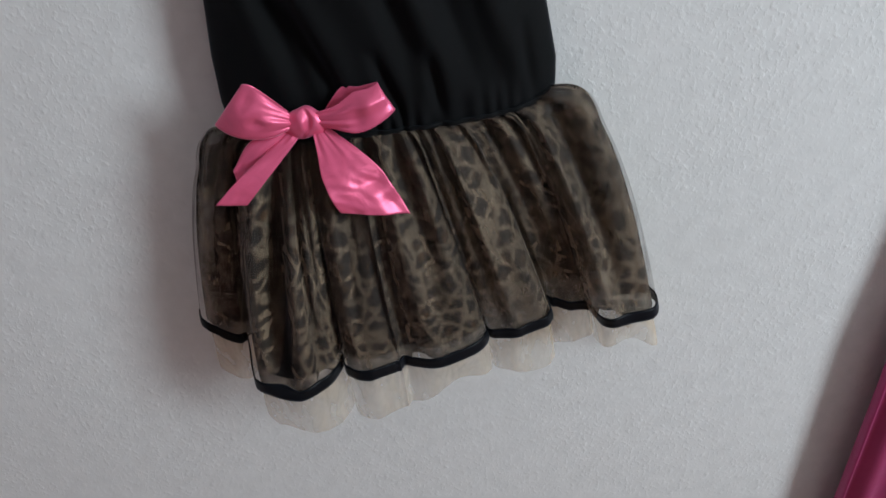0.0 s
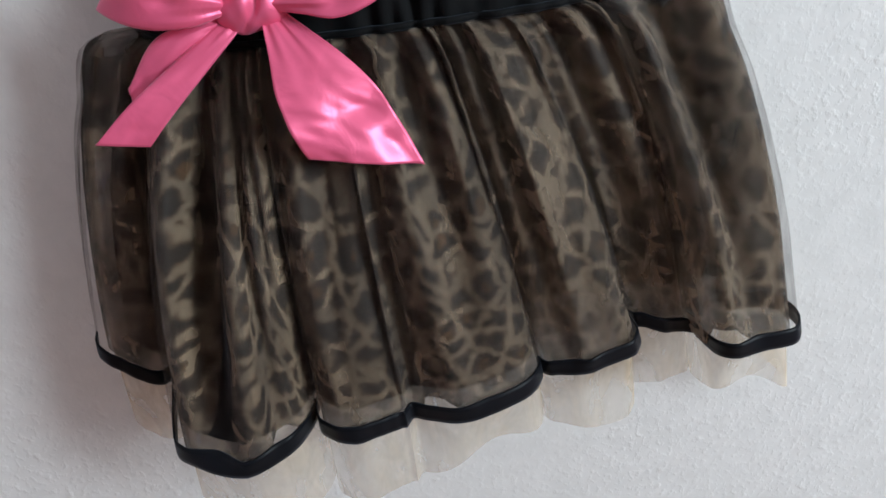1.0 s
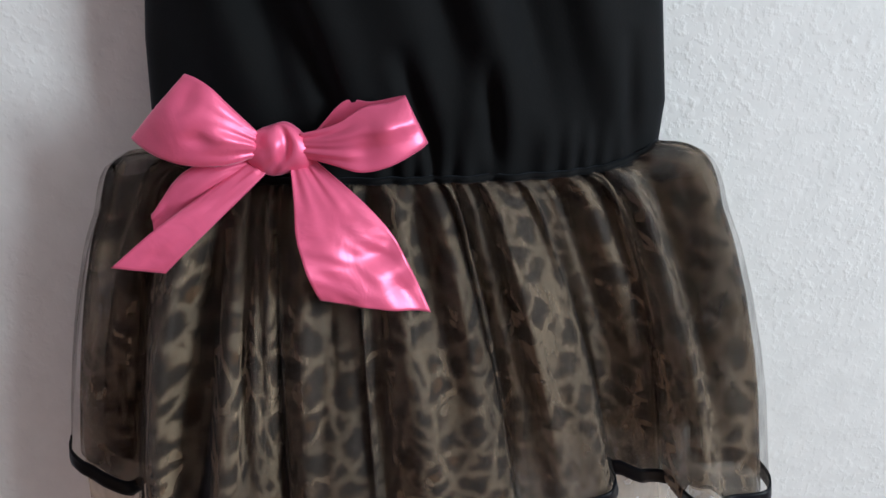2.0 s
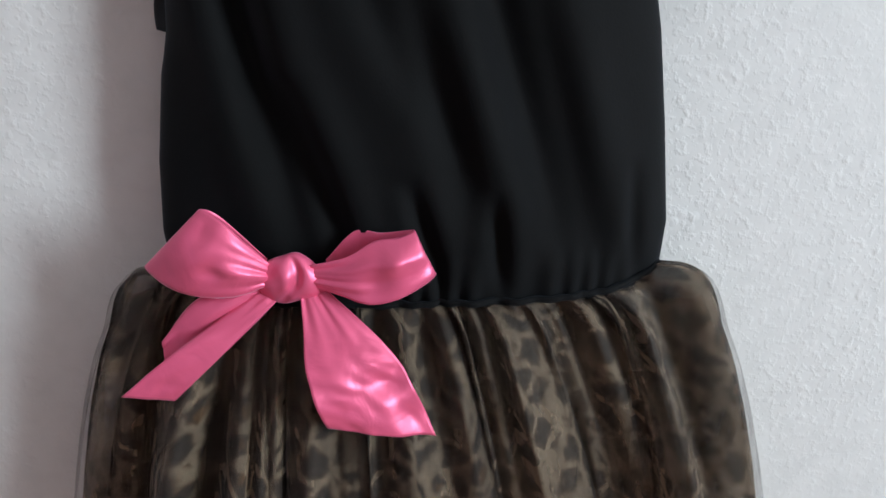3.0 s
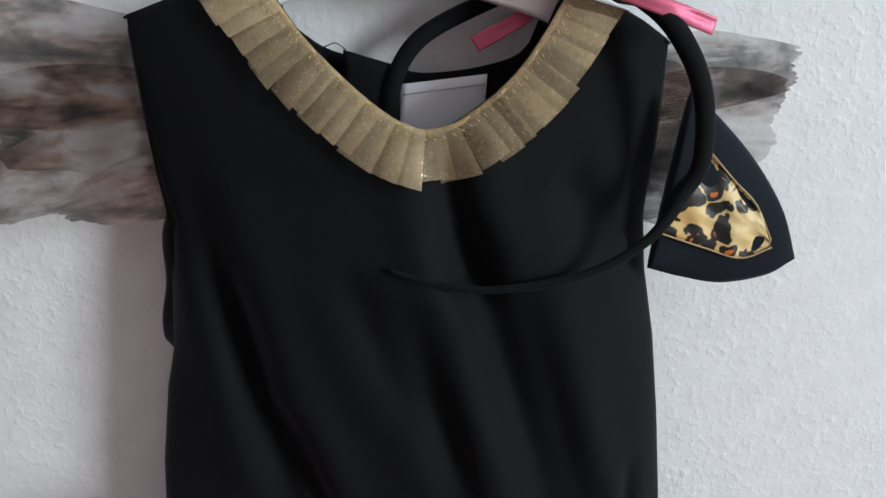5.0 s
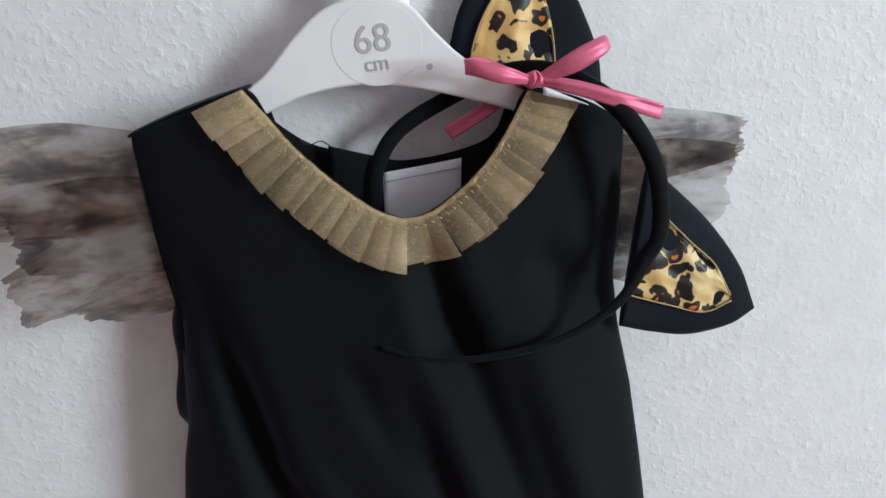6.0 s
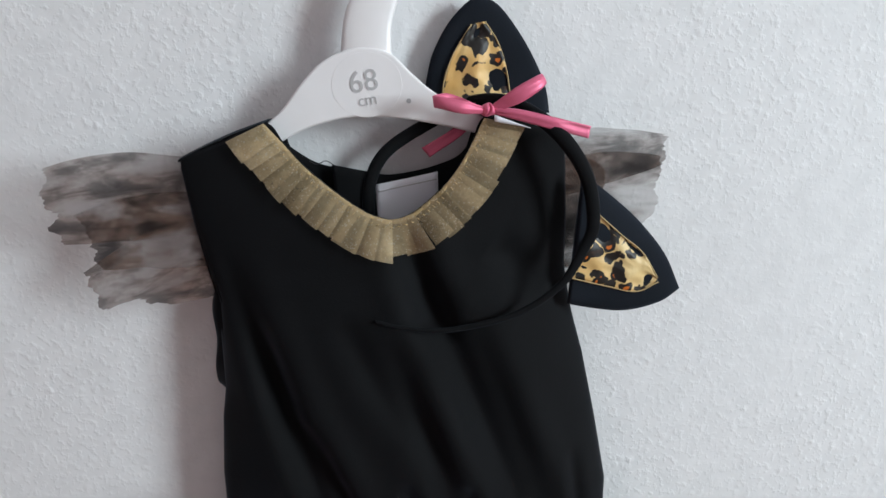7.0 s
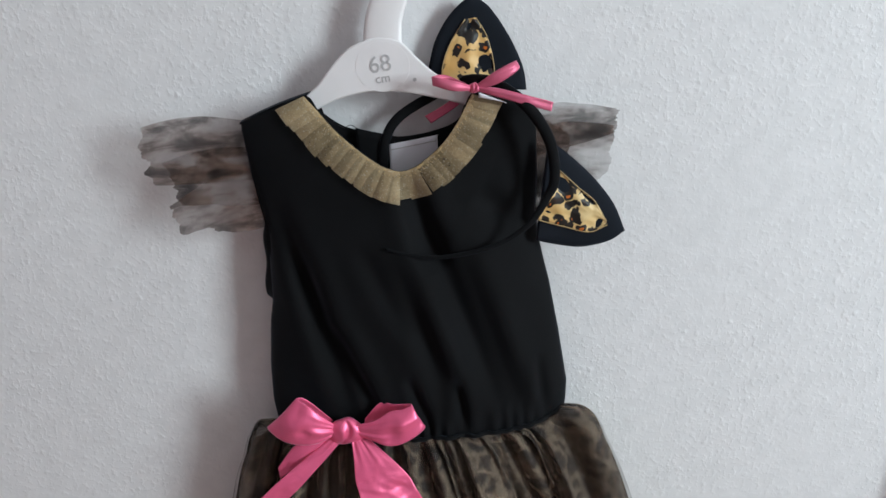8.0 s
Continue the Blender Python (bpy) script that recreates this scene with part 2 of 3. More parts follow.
def link(name, mesh, mat, parent=None, label="", smooth=True):
    mesh.materials.append(mat)
    if smooth:
        mesh.polygons.foreach_set("use_smooth", [True] * len(mesh.polygons))
    ob = new(name, mesh)
    if parent:
        ob.parent = parent
        ob.matrix_parent_inverse = parent.matrix_basis.inverted()
    return tagged(ob, label)


def sheet(name, grid, mat, parent=None, label="", thick=0.0, closed=False):
    """A cloth sheet from rows of points; thick: the cloth's thickness."""
    g = np.array(grid, float)
    r, c = g.shape[:2]
    faces = []
    for i in range(r - 1):
        for j in range(c - 1 + closed):
            k = (j + 1) % c
            faces.append((i * c + j, i * c + k, (i + 1) * c + k, (i + 1) * c + j))
    mesh = bpy.data.meshes.new(name)
    mesh.from_pydata(g.reshape(-1, 3).tolist(), [], faces)
    across = np.concatenate([[0], np.cumsum(np.linalg.norm(np.diff(g[-1], axis=0), axis=1))])
    down = np.concatenate([[0], np.cumsum(np.linalg.norm(np.diff(g[:, c // 2], axis=0), axis=1))])
    cell = np.empty((r * c, 2))
    cell[:, 0], cell[:, 1] = np.tile(across, r), np.repeat(down, c)
    corner = np.empty(len(mesh.loops), dtype=np.int32)
    mesh.loops.foreach_get("vertex_index", corner)
    mesh.uv_layers.new(name="cloth").data.foreach_set("uv", cell[corner].ravel())
    ob = link(name, mesh, mat, parent, label)
    if thick:
        s = ob.modifiers.new("cloth", "SOLIDIFY")
        s.thickness, s.offset = thick, 0
    return ob


def part(name, bm, mat, parent=None, label="", smooth=True):
    mesh = bpy.data.meshes.new(name)
    bm.normal_update()
    bm.to_mesh(mesh)
    bm.free()
    return link(name, mesh, mat, parent, label, smooth)


def tube(name, pts, radius, mat, parent=None, label="", flat=1.0, sides=12):
    """A round or flattened cord along points; radius may be a list."""
    p = np.array(pts, float)
    rad = np.broadcast_to(np.array(radius, float), (len(p),))
    rows = []
    for i in range(len(p)):
        d = Vector(p[min(i + 1, len(p) - 1)] - p[max(i - 1, 0)]).normalized()
        side = d.cross(Vector((0, 1, 0)))
        side = side.normalized() if side.length > 1e-4 else Vector((1, 0, 0))
        front = side.cross(d).normalized()
        rows.append([Vector(p[i]) + float(rad[i]) * (math.cos(a) * side + math.sin(a) * flat * front)
                     for a in np.linspace(0, 2 * math.pi, sides, endpoint=False)])
    return solid_rows(name, rows, mat, parent, label)


def solid_rows(name, rows, mat, parent=None, label=""):
    bm = bmesh.new()
    vs = [[bm.verts.new(v) for v in r] for r in rows]
    n = len(vs[0])
    for a, b in zip(vs, vs[1:]):
        for j in range(n):
            bm.faces.new((a[j], a[(j + 1) % n], b[(j + 1) % n], b[j]))
    bm.faces.new(vs[0][::-1]), bm.faces.new(vs[-1])
    bmesh.ops.recalc_face_normals(bm, faces=bm.faces)
    return part(name, bm, mat, parent, label)


def slab(name, outline, y0, y1, mat, parent=None, label="", bevel=0.0):
    """A plate from an outline in x and z, between the depths y0 and y1."""
    bm = bmesh.new()
    f = bm.faces.new([bm.verts.new((x, y0, z)) for x, z in outline])
    ex = bmesh.ops.extrude_face_region(bm, geom=[f])
    bmesh.ops.translate(bm, vec=(0, y1 - y0, 0), verts=[v for v in ex["geom"] if isinstance(v, bmesh.types.BMVert)])
    bmesh.ops.recalc_face_normals(bm, faces=bm.faces)
    if bevel:
        rim = [e for e in bm.edges if abs(e.verts[0].co.y - e.verts[1].co.y) < 1e-6]
        bmesh.ops.bevel(bm, geom=rim, offset=bevel, segments=3, affect="EDGES", profile=0.5)
    return part(name, bm, mat, parent, label, smooth=False)


def box(name, a, b, mat, parent=None, label="", kind=""):
    bm = bmesh.new()
    bmesh.ops.create_cube(bm, size=1)
    for v in bm.verts:
        v.co = Vector([lo + (hi - lo) * (k + 0.5) for lo, hi, k in zip(a, b, v.co)])
    ob = part(name, bm, mat, parent, label, smooth=False)
    return tagged(ob, kind=kind)


def thing(name, place, label, category, group=""):
    ob = new(name)
    ob.matrix_basis = Matrix.Translation(place)
    ob.empty_display_size = 0.05
    bpy.context.view_layer.update()
    return tagged(ob, label, category, group)


def crease_depth(x, z, lines):
    """Depth of folds: each line is (x0, z0, x1, z1, width, depth)."""
    d = 0.0
    for x0, z0, x1, z1, w, deep in lines:
        ux, uz = x1 - x0, z1 - z0
        t = ((x - x0) * ux + (z - z0) * uz) / (ux * ux + uz * uz)
        c = min(max(t, 0.0), 1.0)
        off = 1.2 * math.hypot(x - x0 - c * ux, z - z0 - c * uz)
        fade = math.sin(math.pi * c) ** 0.8
        d += fade * deep * (math.exp(-(off / w) ** 2) - 0.3 * math.exp(-((off - 1.9 * w) / (1.2 * w)) ** 2))
    return d


# ---- the room ----
def room():
    box("wall_north", (-2.2, 0, 0), (2.2, 0.15, 2.5), WALL, kind="structure", label="white stippled painted wall")
    box("wall_south", (-2.2, -3.35, 0), (2.2, -3.2, 2.5), SIDE, kind="structure", label="plain painted wall")
    box("wall_west", (-2.2, -3.2, 0), (-2.0, 0, 2.5), SIDE, kind="structure", label="plain painted wall")
    # east wall with the window's opening
    bm = bmesh.new()
    for lo, hi in (((2.0, -3.2, 0), (2.2, -1.8, 2.5)), ((2.0, -0.96, 0), (2.2, 0, 2.5)),
                   ((2.0, -1.8, 0), (2.2, -0.96, 1.15)), ((2.0, -1.8, 2.35), (2.2, -0.96, 2.5))):
        made = bmesh.ops.create_cube(bm, size=1)["verts"]
        for v in made:
            v.co = Vector([p + (q - p) * (k + 0.5) for p, q, k in zip(lo, hi, v.co)])
    tagged(part("wall_east", bm, SIDE, smooth=False), "plain painted wall with a window opening", kind="structure")
    box("floor", (-2.2, -3.35, -0.1), (2.2, 0.15, 0), FLOOR, kind="structure", label="warm brown wooden floor")
    box("ceiling", (-2.2, -3.35, 2.5), (2.2, 0.15, 2.6), CEIL, kind="structure", label="white painted ceiling")


room()

# ---- the black dress ----
WAIST_Z, HEM_Z = 1.187, 1.006
LEFT_EDGE = [(1.18, -0.1170), (1.216, -0.1200), (1.247, -0.1180), (1.283, -0.1130), (1.30, -0.1090), (1.354, -0.1040),
             (1.371, -0.1070), (1.406, -0.1110), (1.437, -0.1140)]
RIGHT_EDGE = [(1.18, 0.1050), (1.20, 0.1090), (1.217, 0.1100), (1.263, 0.1040), (1.303, 0.0980), (1.334, 0.0910),
              (1.357, 0.0885), (1.383, 0.0905), (1.43, 0.0920)]
NECK = [(-0.0655, 1.4475), (-0.057, 1.437), (-0.048, 1.425), (-0.034, 1.411), (-0.020, 1.3995), (-0.011, 1.395), (-0.004, 1.3935), (0.005, 1.396), (0.017, 1.404), (0.028, 1.414), (0.038, 1.428), (0.046, 1.442)]
FRONT_TOP = [(-0.1115, 1.4325), (-0.088, 1.4400)] + NECK + [(0.060, 1.4405), (0.074, 1.4355), (0.089, 1.4270)]
BACK_TOP = [(-0.1115, 1.4325), (-0.0655, 1.4465), (-0.061, 1.436), (-0.051, 1.427), (-0.040, 1.421), (-0.015, 1.415), (-0.003, 1.413), (0.020, 1.416), (0.037, 1.423), (0.046, 1.441), (0.060, 1.4400), (0.074, 1.4350), (0.089, 1.4265)]
FOLDS = [(-0.100, 1.385, -0.072, 1.290, 0.010, 0.005), (-0.086, 1.345, -0.052, 1.205, 0.010, 0.010),
         (-0.062, 1.285, -0.034, 1.200, 0.008, 0.007), (-0.002, 1.392, 0.016, 1.320, 0.010, 0.007),
         (0.008, 1.360, 0.058, 1.205, 0.012, 0.010), (-0.014, 1.330, 0.020, 1.215, 0.010, 0.005),
         (-0.038, 1.345, -0.008, 1.270, 0.009, 0.003), (0.030, 1.345, 0.074, 1.200, 0.010, 0.005),
         (-0.012, 1.245, 0.004, 1.19, 0.005, 0.004), (0.024, 1.24, 0.030, 1.185, 0.005, 0.004),
         (0.086, 1.25, 0.092, 1.19, 0.005, 0.003), (0.045, 1.375, 0.075, 1.350, 0.012, 0.004)]


def bodice_y(x, z):
    """Depth of the bodice's front."""
    xl, xr = table(z, LEFT_EDGE), table(z, RIGHT_EDGE)
    s = min(max((x - xl) / (xr - xl), 0.0), 1.0)
    round_ = (1 - abs(2 * s - 1) ** 2.6) ** 0.6 if 0 < s < 1 else 0.0
    swell = table(z, [(1.18, 0.025), (1.25, 0.030), (1.34, 0.027), (1.40, 0.014), (1.45, 0.006)])
    y = -0.022 - swell * round_ - 0.006 * min(1.0, max(0.0, (z - 1.37) / 0.06))
    y += 1.15 * crease_depth(x, z, FOLDS) * min(1.0, round_ * 1.3)
    gather = max(0.0, 1 - (z - 1.179) / 0.035)
    y += 0.0022 * gather * math.sin(x * 520 + 3 * math.sin(x * 90)) * min(1.0, round_)
    return y


def bodice_panel(name, top, y_of, parent, label, cols=150, rows=110):
    crest = spline(top, 400)
    grid = []
    for i in range(rows + 1):
        v = i / rows
        row = []
        for j in range(cols + 1):
            s = j / cols
            xt = crest[0][0] + (crest[-1][0] - crest[0][0]) * s
            zt = float(np.interp(xt, crest[:, 0], crest[:, 1]))
            z = 1.1865 + (zt - 1.1865) * v
            xl, xr = table(z, LEFT_EDGE), table(z, RIGHT_EDGE)
            x = xl + (xr - xl) * s
            # towards the top the columns follow the neckline
            k = v ** 3
            x = x * (1 - k) + xt * k
            row.append((x, y_of(x, z), z))
        grid.append(row)
    return sheet(name, grid, BLACK, parent, label, 0.0008)


def ribbon(name, sections, mat, parent, label="", along=40, across=14, belly=0.0, ripple=0.0, seed=0, thick=0.0005, crumple=0.0, dents=()):
    """A ribbon through sections, each its two edge points."""
    a = spline([s[0] for s in sections], along)
    b = spline([s[1] for s in sections], along)
    grid = []
    for i in range(along):
        row = []
        t = i / (along - 1)
        for j in range(across):
            u = j / (across - 1)
            p = a[i] * (1 - u) + b[i] * u
            lift = belly * math.sin(math.pi * u) * math.sin(math.pi * min(1, t * 1.2)) ** 0.7
            wave = ripple * (noise.noise(Vector((t * 2.2 + seed, u * 2.6, seed * 1.7))) + 0.35 * noise.noise(Vector((t * 5, u * 4 + seed, 3))))
            pinch = 0.30 * ripple * (math.sin(u * 17 + seed + 5 * t) + 0.6 * math.sin(u * 31 + 2 * seed - 4 * t)) * math.exp(-((t - 0.12) / 0.22) ** 2)
            wave += crumple * (noise.noise(Vector((t * 3.2 + seed, u * 2.0 + 1.5 * t, 8))) + 0.3 * noise.noise(Vector((t * 8 + seed, u * 5 - 3 * t, 2)))) * min(1.0, max(0.0, (t - 0.35) * 3))
            wave += sum(d * math.exp(-((t - dt) / 0.07) ** 2 - ((u - du) / 0.16) ** 2) for dt, du, d in dents)
            row.append((p[0], p[1] - lift + wave + pinch, p[2]))
        grid.append(row)
    return sheet(name, grid, mat, parent, label, thick)


def knot_mesh(name, centre, size, mat, parent, label=""):
    """A soft knot: a rounded pad with two deep folds running down it."""
    bm = bmesh.new()
    bmesh.ops.create_uvsphere(bm, u_segments=56, v_segments=32, radius=1)
    for v in bm.verts:
        x, y, z = v.co
        fold = 0.60 * math.exp(-((x - 0.22 + 0.45 * z * z - 0.25 * z) / 0.15) ** 2) + 0.18 * math.exp(-((x + 0.70 - 0.25 * z) / 0.14) ** 2)
        fold -= 0.22 * math.exp(-((x + 0.12 + 0.2 * z) / 0.20) ** 2) + 0.16 * math.exp(-((x - 0.55) / 0.20) ** 2)
        k = 1 - fold * max(0, -y) - 0.08 * noise.noise(Vector((x * 2.2, y * 2, z * 2)))
        sx = 1 - 0.16 * z * z - 0.10 * z
        square = 1 + 0.18 * (x * z) ** 2
        v.co = Vector(centre) + Vector((x * size[0] * sx * square, y * size[1] * k, (z - 0.10 * x * x + 0.06 * math.sin(5 * x)) * size[2] * square))
    return part(name, bm, mat, parent, label)


def dress_bow(parent):
    """The large satin bow; its knot carries the loops and tails."""
    bow = knot_mesh("bow", (-0.0602, -0.0572, 1.2048), (0.0140, 0.0062, 0.0106), PINK, parent, "large pink satin bow")
    ribbon("loop", [((-0.0680, -0.060, 1.2115), (-0.0690, -0.060, 1.2025)), ((-0.0770, -0.064, 1.2230), (-0.0820, -0.065, 1.2000)),
                    ((-0.0830, -0.064, 1.2300), (-0.0970, -0.065, 1.2010)), ((-0.0890, -0.061, 1.2335), (-0.1090, -0.062, 1.2050)),
                    ((-0.0935, -0.0575, 1.2345), (-0.1185, -0.054, 1.2100)), ((-0.0880, -0.052, 1.2300), (-0.1100, -0.049, 1.2060)),
                    ((-0.0700, -0.053, 1.2115), (-0.0720, -0.053, 1.2040))],
           PINK, bow, belly=0.005, ripple=0.0014, seed=1, along=60, across=26, dents=((0.30, 0.62, 0.0022), (0.46, 0.30, 0.0016)))
    ribbon("loop", [((-0.0520, -0.060, 1.2110), (-0.0530, -0.060, 1.2020)), ((-0.0370, -0.062, 1.2150), (-0.0390, -0.066, 1.1995)),
                    ((-0.0260, -0.062, 1.2215), (-0.0270, -0.0685, 1.1970)), ((-0.0160, -0.0625, 1.2230), (-0.0140, -0.0680, 1.2000)),
                    ((-0.0098, -0.060, 1.2255), (-0.0010, -0.062, 1.2070)), ((-0.0230, -0.054, 1.2225), (-0.0150, -0.052, 1.2040)),
                    ((-0.0340, -0.051, 1.2225), (-0.0320, -0.050, 1.2010)), ((-0.0460, -0.053, 1.2110), (-0.0470, -0.053, 1.2030))],
           PINK, bow, belly=0.003, ripple=0.0016, seed=4, along=70, across=26, dents=((0.40, 0.35, -0.0024), (0.30, 0.70, 0.0018)))
    ribbon("tail", [((-0.0690, -0.056, 1.2020), (-0.0640, -0.058, 1.1975)), ((-0.0870, -0.063, 1.1910), (-0.0780, -0.065, 1.1850)),
                    ((-0.1100, -0.072, 1.1760), (-0.0950, -0.072, 1.1700)), ((-0.1262, -0.0765, 1.1630), (-0.1070, -0.0730, 1.1588))],
           PINK, bow, belly=0.0015, ripple=0.0010, seed=7, crumple=0.0008)
    ribbon("tail_fold", [((-0.0720, -0.055, 1.2015), (-0.0700, -0.057, 1.1990)), ((-0.0970, -0.059, 1.1975), (-0.0870, -0.061, 1.1885)),
                         ((-0.1130, -0.062, 1.1800), (-0.1120, -0.065, 1.1720))], PINK, bow, belly=0.003, ripple=0.0012, seed=9)
    ribbon("tail", [((-0.0570, -0.057, 1.2025), (-0.0480, -0.057, 1.2010)), ((-0.0552, -0.067, 1.1862), (-0.0298, -0.064, 1.1858)),
                    ((-0.0542, -0.075, 1.1715), (-0.0178, -0.067, 1.1725)), ((-0.0505, -0.080, 1.1600), (-0.0100, -0.069, 1.1580)),
                    ((-0.0460, -0.0815, 1.1475), (-0.0012, -0.0715, 1.1365))],
           PINK, bow, belly=0.0012, ripple=0.0010, seed=12, crumple=0.0040, along=70, across=36)
    return bow


# flutes of the skirt's hem: left, right, front depth
FLUTES = [(-0.181, -0.148, -0.036), (-0.142, -0.073, -0.086), (-0.073, -0.028, -0.076), (-0.029, 0.041, -0.073), (0.040, 0.093, -0.058), (0.092, 0.127, -0.036), (0.124, 0.177, -0.056)]


def hem_curve(n, inset=0.0):
    pts = []
    for i, (xl, xr, yf) in enumerate(FLUTES):
        w = xr - xl
        back = -0.024 if i in (0, 5) else -0.022 if i == len(FLUTES) - 1 else -0.040
        # the two middle flutes run into one another
        left, right = (-0.066 if i == 3 else back), (-0.068 if i == 2 else back)
        pts += [(xl + 0.05 * w, (yf + left) / 2 + inset), (xl + 0.16 * w, yf + 0.003 + inset), (xl + 0.5 * w, yf - 0.002 + inset),
                (xr - 0.14 * w, yf + 0.002 + inset), (xr + 0.01 * w, (yf + right) / 2 + inset)]
    pts += [(0.172, -0.020 + inset), (0.150, -0.014 + inset)]
    return spline(pts, n)


# where the hem's x is gathered to along the waist
GATHER = [(-0.181, -0.1155), (-0.145, -0.100), (-0.073, -0.066), (-0.029, -0.035), (0.041, 0.006), (0.092, 0.038), (0.122, 0.068), (0.177, 0.106)]


# soft valleys within the flutes: hem x, half width, depth
VALLEYS = [(-0.113, 0.008, 0.022), (-0.128, 0.004, -0.004), (-0.098, 0.005, -0.005), (-0.086, 0.004, 0.009), (-0.050, 0.005, 0.006), (0.012, 0.006, 0.006),
           (0.058, 0.004, 0.005), (0.066, 0.004, -0.005), (0.100, 0.009, 0.008), (0.138, 0.005, -0.004), (0.150, 0.006, 0.005)]


def skirt_grid(hem_of, n=420, rows=70, inset=0.0, spread=1.0):
    """The skirt's front between waist and hem. hem_of(x): height of its lower edge."""
    hem = hem_curve(n, inset)
    order = np.linspace(0, 1, n)
    grid = []
    for i in range(rows + 1):
        v = i / rows
        row = []
        for j in range(n):
            s = order[j]
            xh, yh = hem[j][0] * spread, hem[j][1]
            xt = 0.9 * table(hem[j][0], GATHER) + 0.1 * (-0.1155 + 0.2215 * s)
            q = (xt + 0.1155) / 0.2215
            edge = abs(2 * q - 1) ** 6
            side = abs(2 * q - 1) ** 3
            zt = WAIST_Z + 0.013 * edge
            yt = bodice_y(xt, 1.20) - 0.001 + inset
            f = (v + 1e-6) ** (0.74 * (1 - side) + (0.385 if q < 0.5 else 0.405) * side)
            g = v ** 0.7
            x = xt + (xh - xt) * f
            y = yt + (yh - yt) * g - 0.010 * math.sin(math.pi * v) * (1 - edge)
            tuck = (1 - v) ** 1.6 * min(1, 0.35 + v * 10)
            pleat = 1 - 2 * abs(math.sin(s * 75 + 2.5 * math.sin(s * 23) + noise.noise(Vector((s * 9, 2, 5)))))
            y += 0.0068 * tuck * pleat * (0.9 + 0.8 * noise.noise(Vector((s * 17, 3, 9))))
            y += 0.010 * noise.noise(Vector((s * 30 + 0.5 * v, 7, v * 0.9))) * math.sin(math.pi * min(1, 0.08 + v * 0.8)) ** 0.6
            for c, w, deep in VALLEYS:
                y += deep * math.exp(-((hem[j][0] - c) / w) ** 2) * math.sin(math.pi * min(1, 0.12 + 0.88 * v)) ** 0.7
            y += 0.0030 * (1 - 0.8 * v) * noise.noise(Vector((s * 75, 11, v * 1.6))) + 0.0016 * (1 - 0.8 * v) * noise.noise(Vector((s * 60, v * 9, 1)))
            x += 0.0016 * tuck * math.sin(s * 95 + 2)
            zb = hem_of(hem[j][0])
            z = zt + (zb - zt) * v + 0.007 * math.sin(math.pi * min(1, v / 0.16)) * (0.3 + 0.7 * edge)
            row.append((x, y, z))
        grid.append(row)
    return grid


def hem_height(x):
    return HEM_Z + table(x, [(-0.185, 0.047), (-0.174, 0.039), (-0.148, 0.014), (-0.139, 0.005), (-0.10, 0.000), (-0.08, 0.003), (-0.03, 0.001), (0.04, 0.007), (0.10, 0.016), (0.13, 0.006), (0.175, 0.008)])


def print_hem(x):
    up = 0.0005
    for c, w, k in ((-0.082, 0.007, 0.013), (-0.008, 0.010, 0.009), (0.141, 0.011, 0.012)):
        if abs(x - c) < w:
            up += k * (1 - max(0, (x - c) / w) * 0.9) * min(1.0, (w - abs(x - c)) / (0.15 * w))
    return hem_height(x) + up


def tulle_hem(x):
    return 0.957 + 0.010 * math.sin(x * 48 + 0.6) + 0.002 * math.sin(x * 131) + table(x, [(-0.19, 0.045), (-0.15, 0.022), (-0.13, -0.008), (-0.09, -0.010), (-0.06, 0.0), (0.05, 0.010), (0.10, 0.018), (0.18, 0.008)])


def skirt(parent):
    sheet("print_layer", skirt_grid(print_hem, inset=0.0022), PRINT, parent, "gathered leopard print chiffon skirt", 0.0004)
    sheet("organza_layer", skirt_grid(hem_height, n=360, rows=40, spread=1.022), OVERLAY, parent, "sheer dark glittery organza over the print")
    # satin binding round the hem, 9 mm high
    low = skirt_grid(hem_height, n=420, rows=70, spread=1.022)
    grid = [[(x, y - 0.0016, z) for x, y, z in low[70 - k]] for k in (0, 1, 2, 3)]
    grid.insert(0, [(x, y - 0.0016, z - 0.0022) for x, y, z in low[70]])
    sheet("hem_binding", grid, BINDING, parent, "black satin ribbon round the hem", 0.0009)
    # added unseen black sheet, darkens the print over it; it ends before the last flutes
    lining = skirt_grid(lambda x: hem_height(x) + 0.012, n=420, rows=70, inset=0.0062)
    keep = [j for j, p in enumerate(lining[-1]) if -0.166 < p[0] < 0.040]
    sheet("lining", [[row[j] for j in keep] for row in lining], BLACK, parent, "added black sheet darkening the print's left and middle")
    net = [[(x * 0.985, y + 0.008, z) for x, y, z in low[k]] for k in range(6, 71, 4)]
    for f in np.linspace(0.1, 1, 12):
        net.append([(x * (0.985 + 0.050 * f), min(-0.004, y + 0.008 + 0.008 * f + 0.003 * math.sin(x * 90) * f), z + (tulle_hem(x) - z) * f) for x, y, z in low[70]])
    sheet("underskirt", net, TULLE, parent, "cream tulle underskirt with uneven edge")
    # the skirt's back, against the wall
    back = []
    for i in range(25):
        v = i / 24
        back.append([(((-0.113 + 0.217 * s) * (1 - v ** 0.6) + (-0.178 + 0.345 * s) * v ** 0.6), -0.010 - 0.004 * math.sin(s * 60) * v, WAIST_Z + (1.03 - WAIST_Z) * v)
                     for s in np.linspace(0, 1, 90)])
    sheet("back_layer", back, PRINT, parent, "", 0.0004)


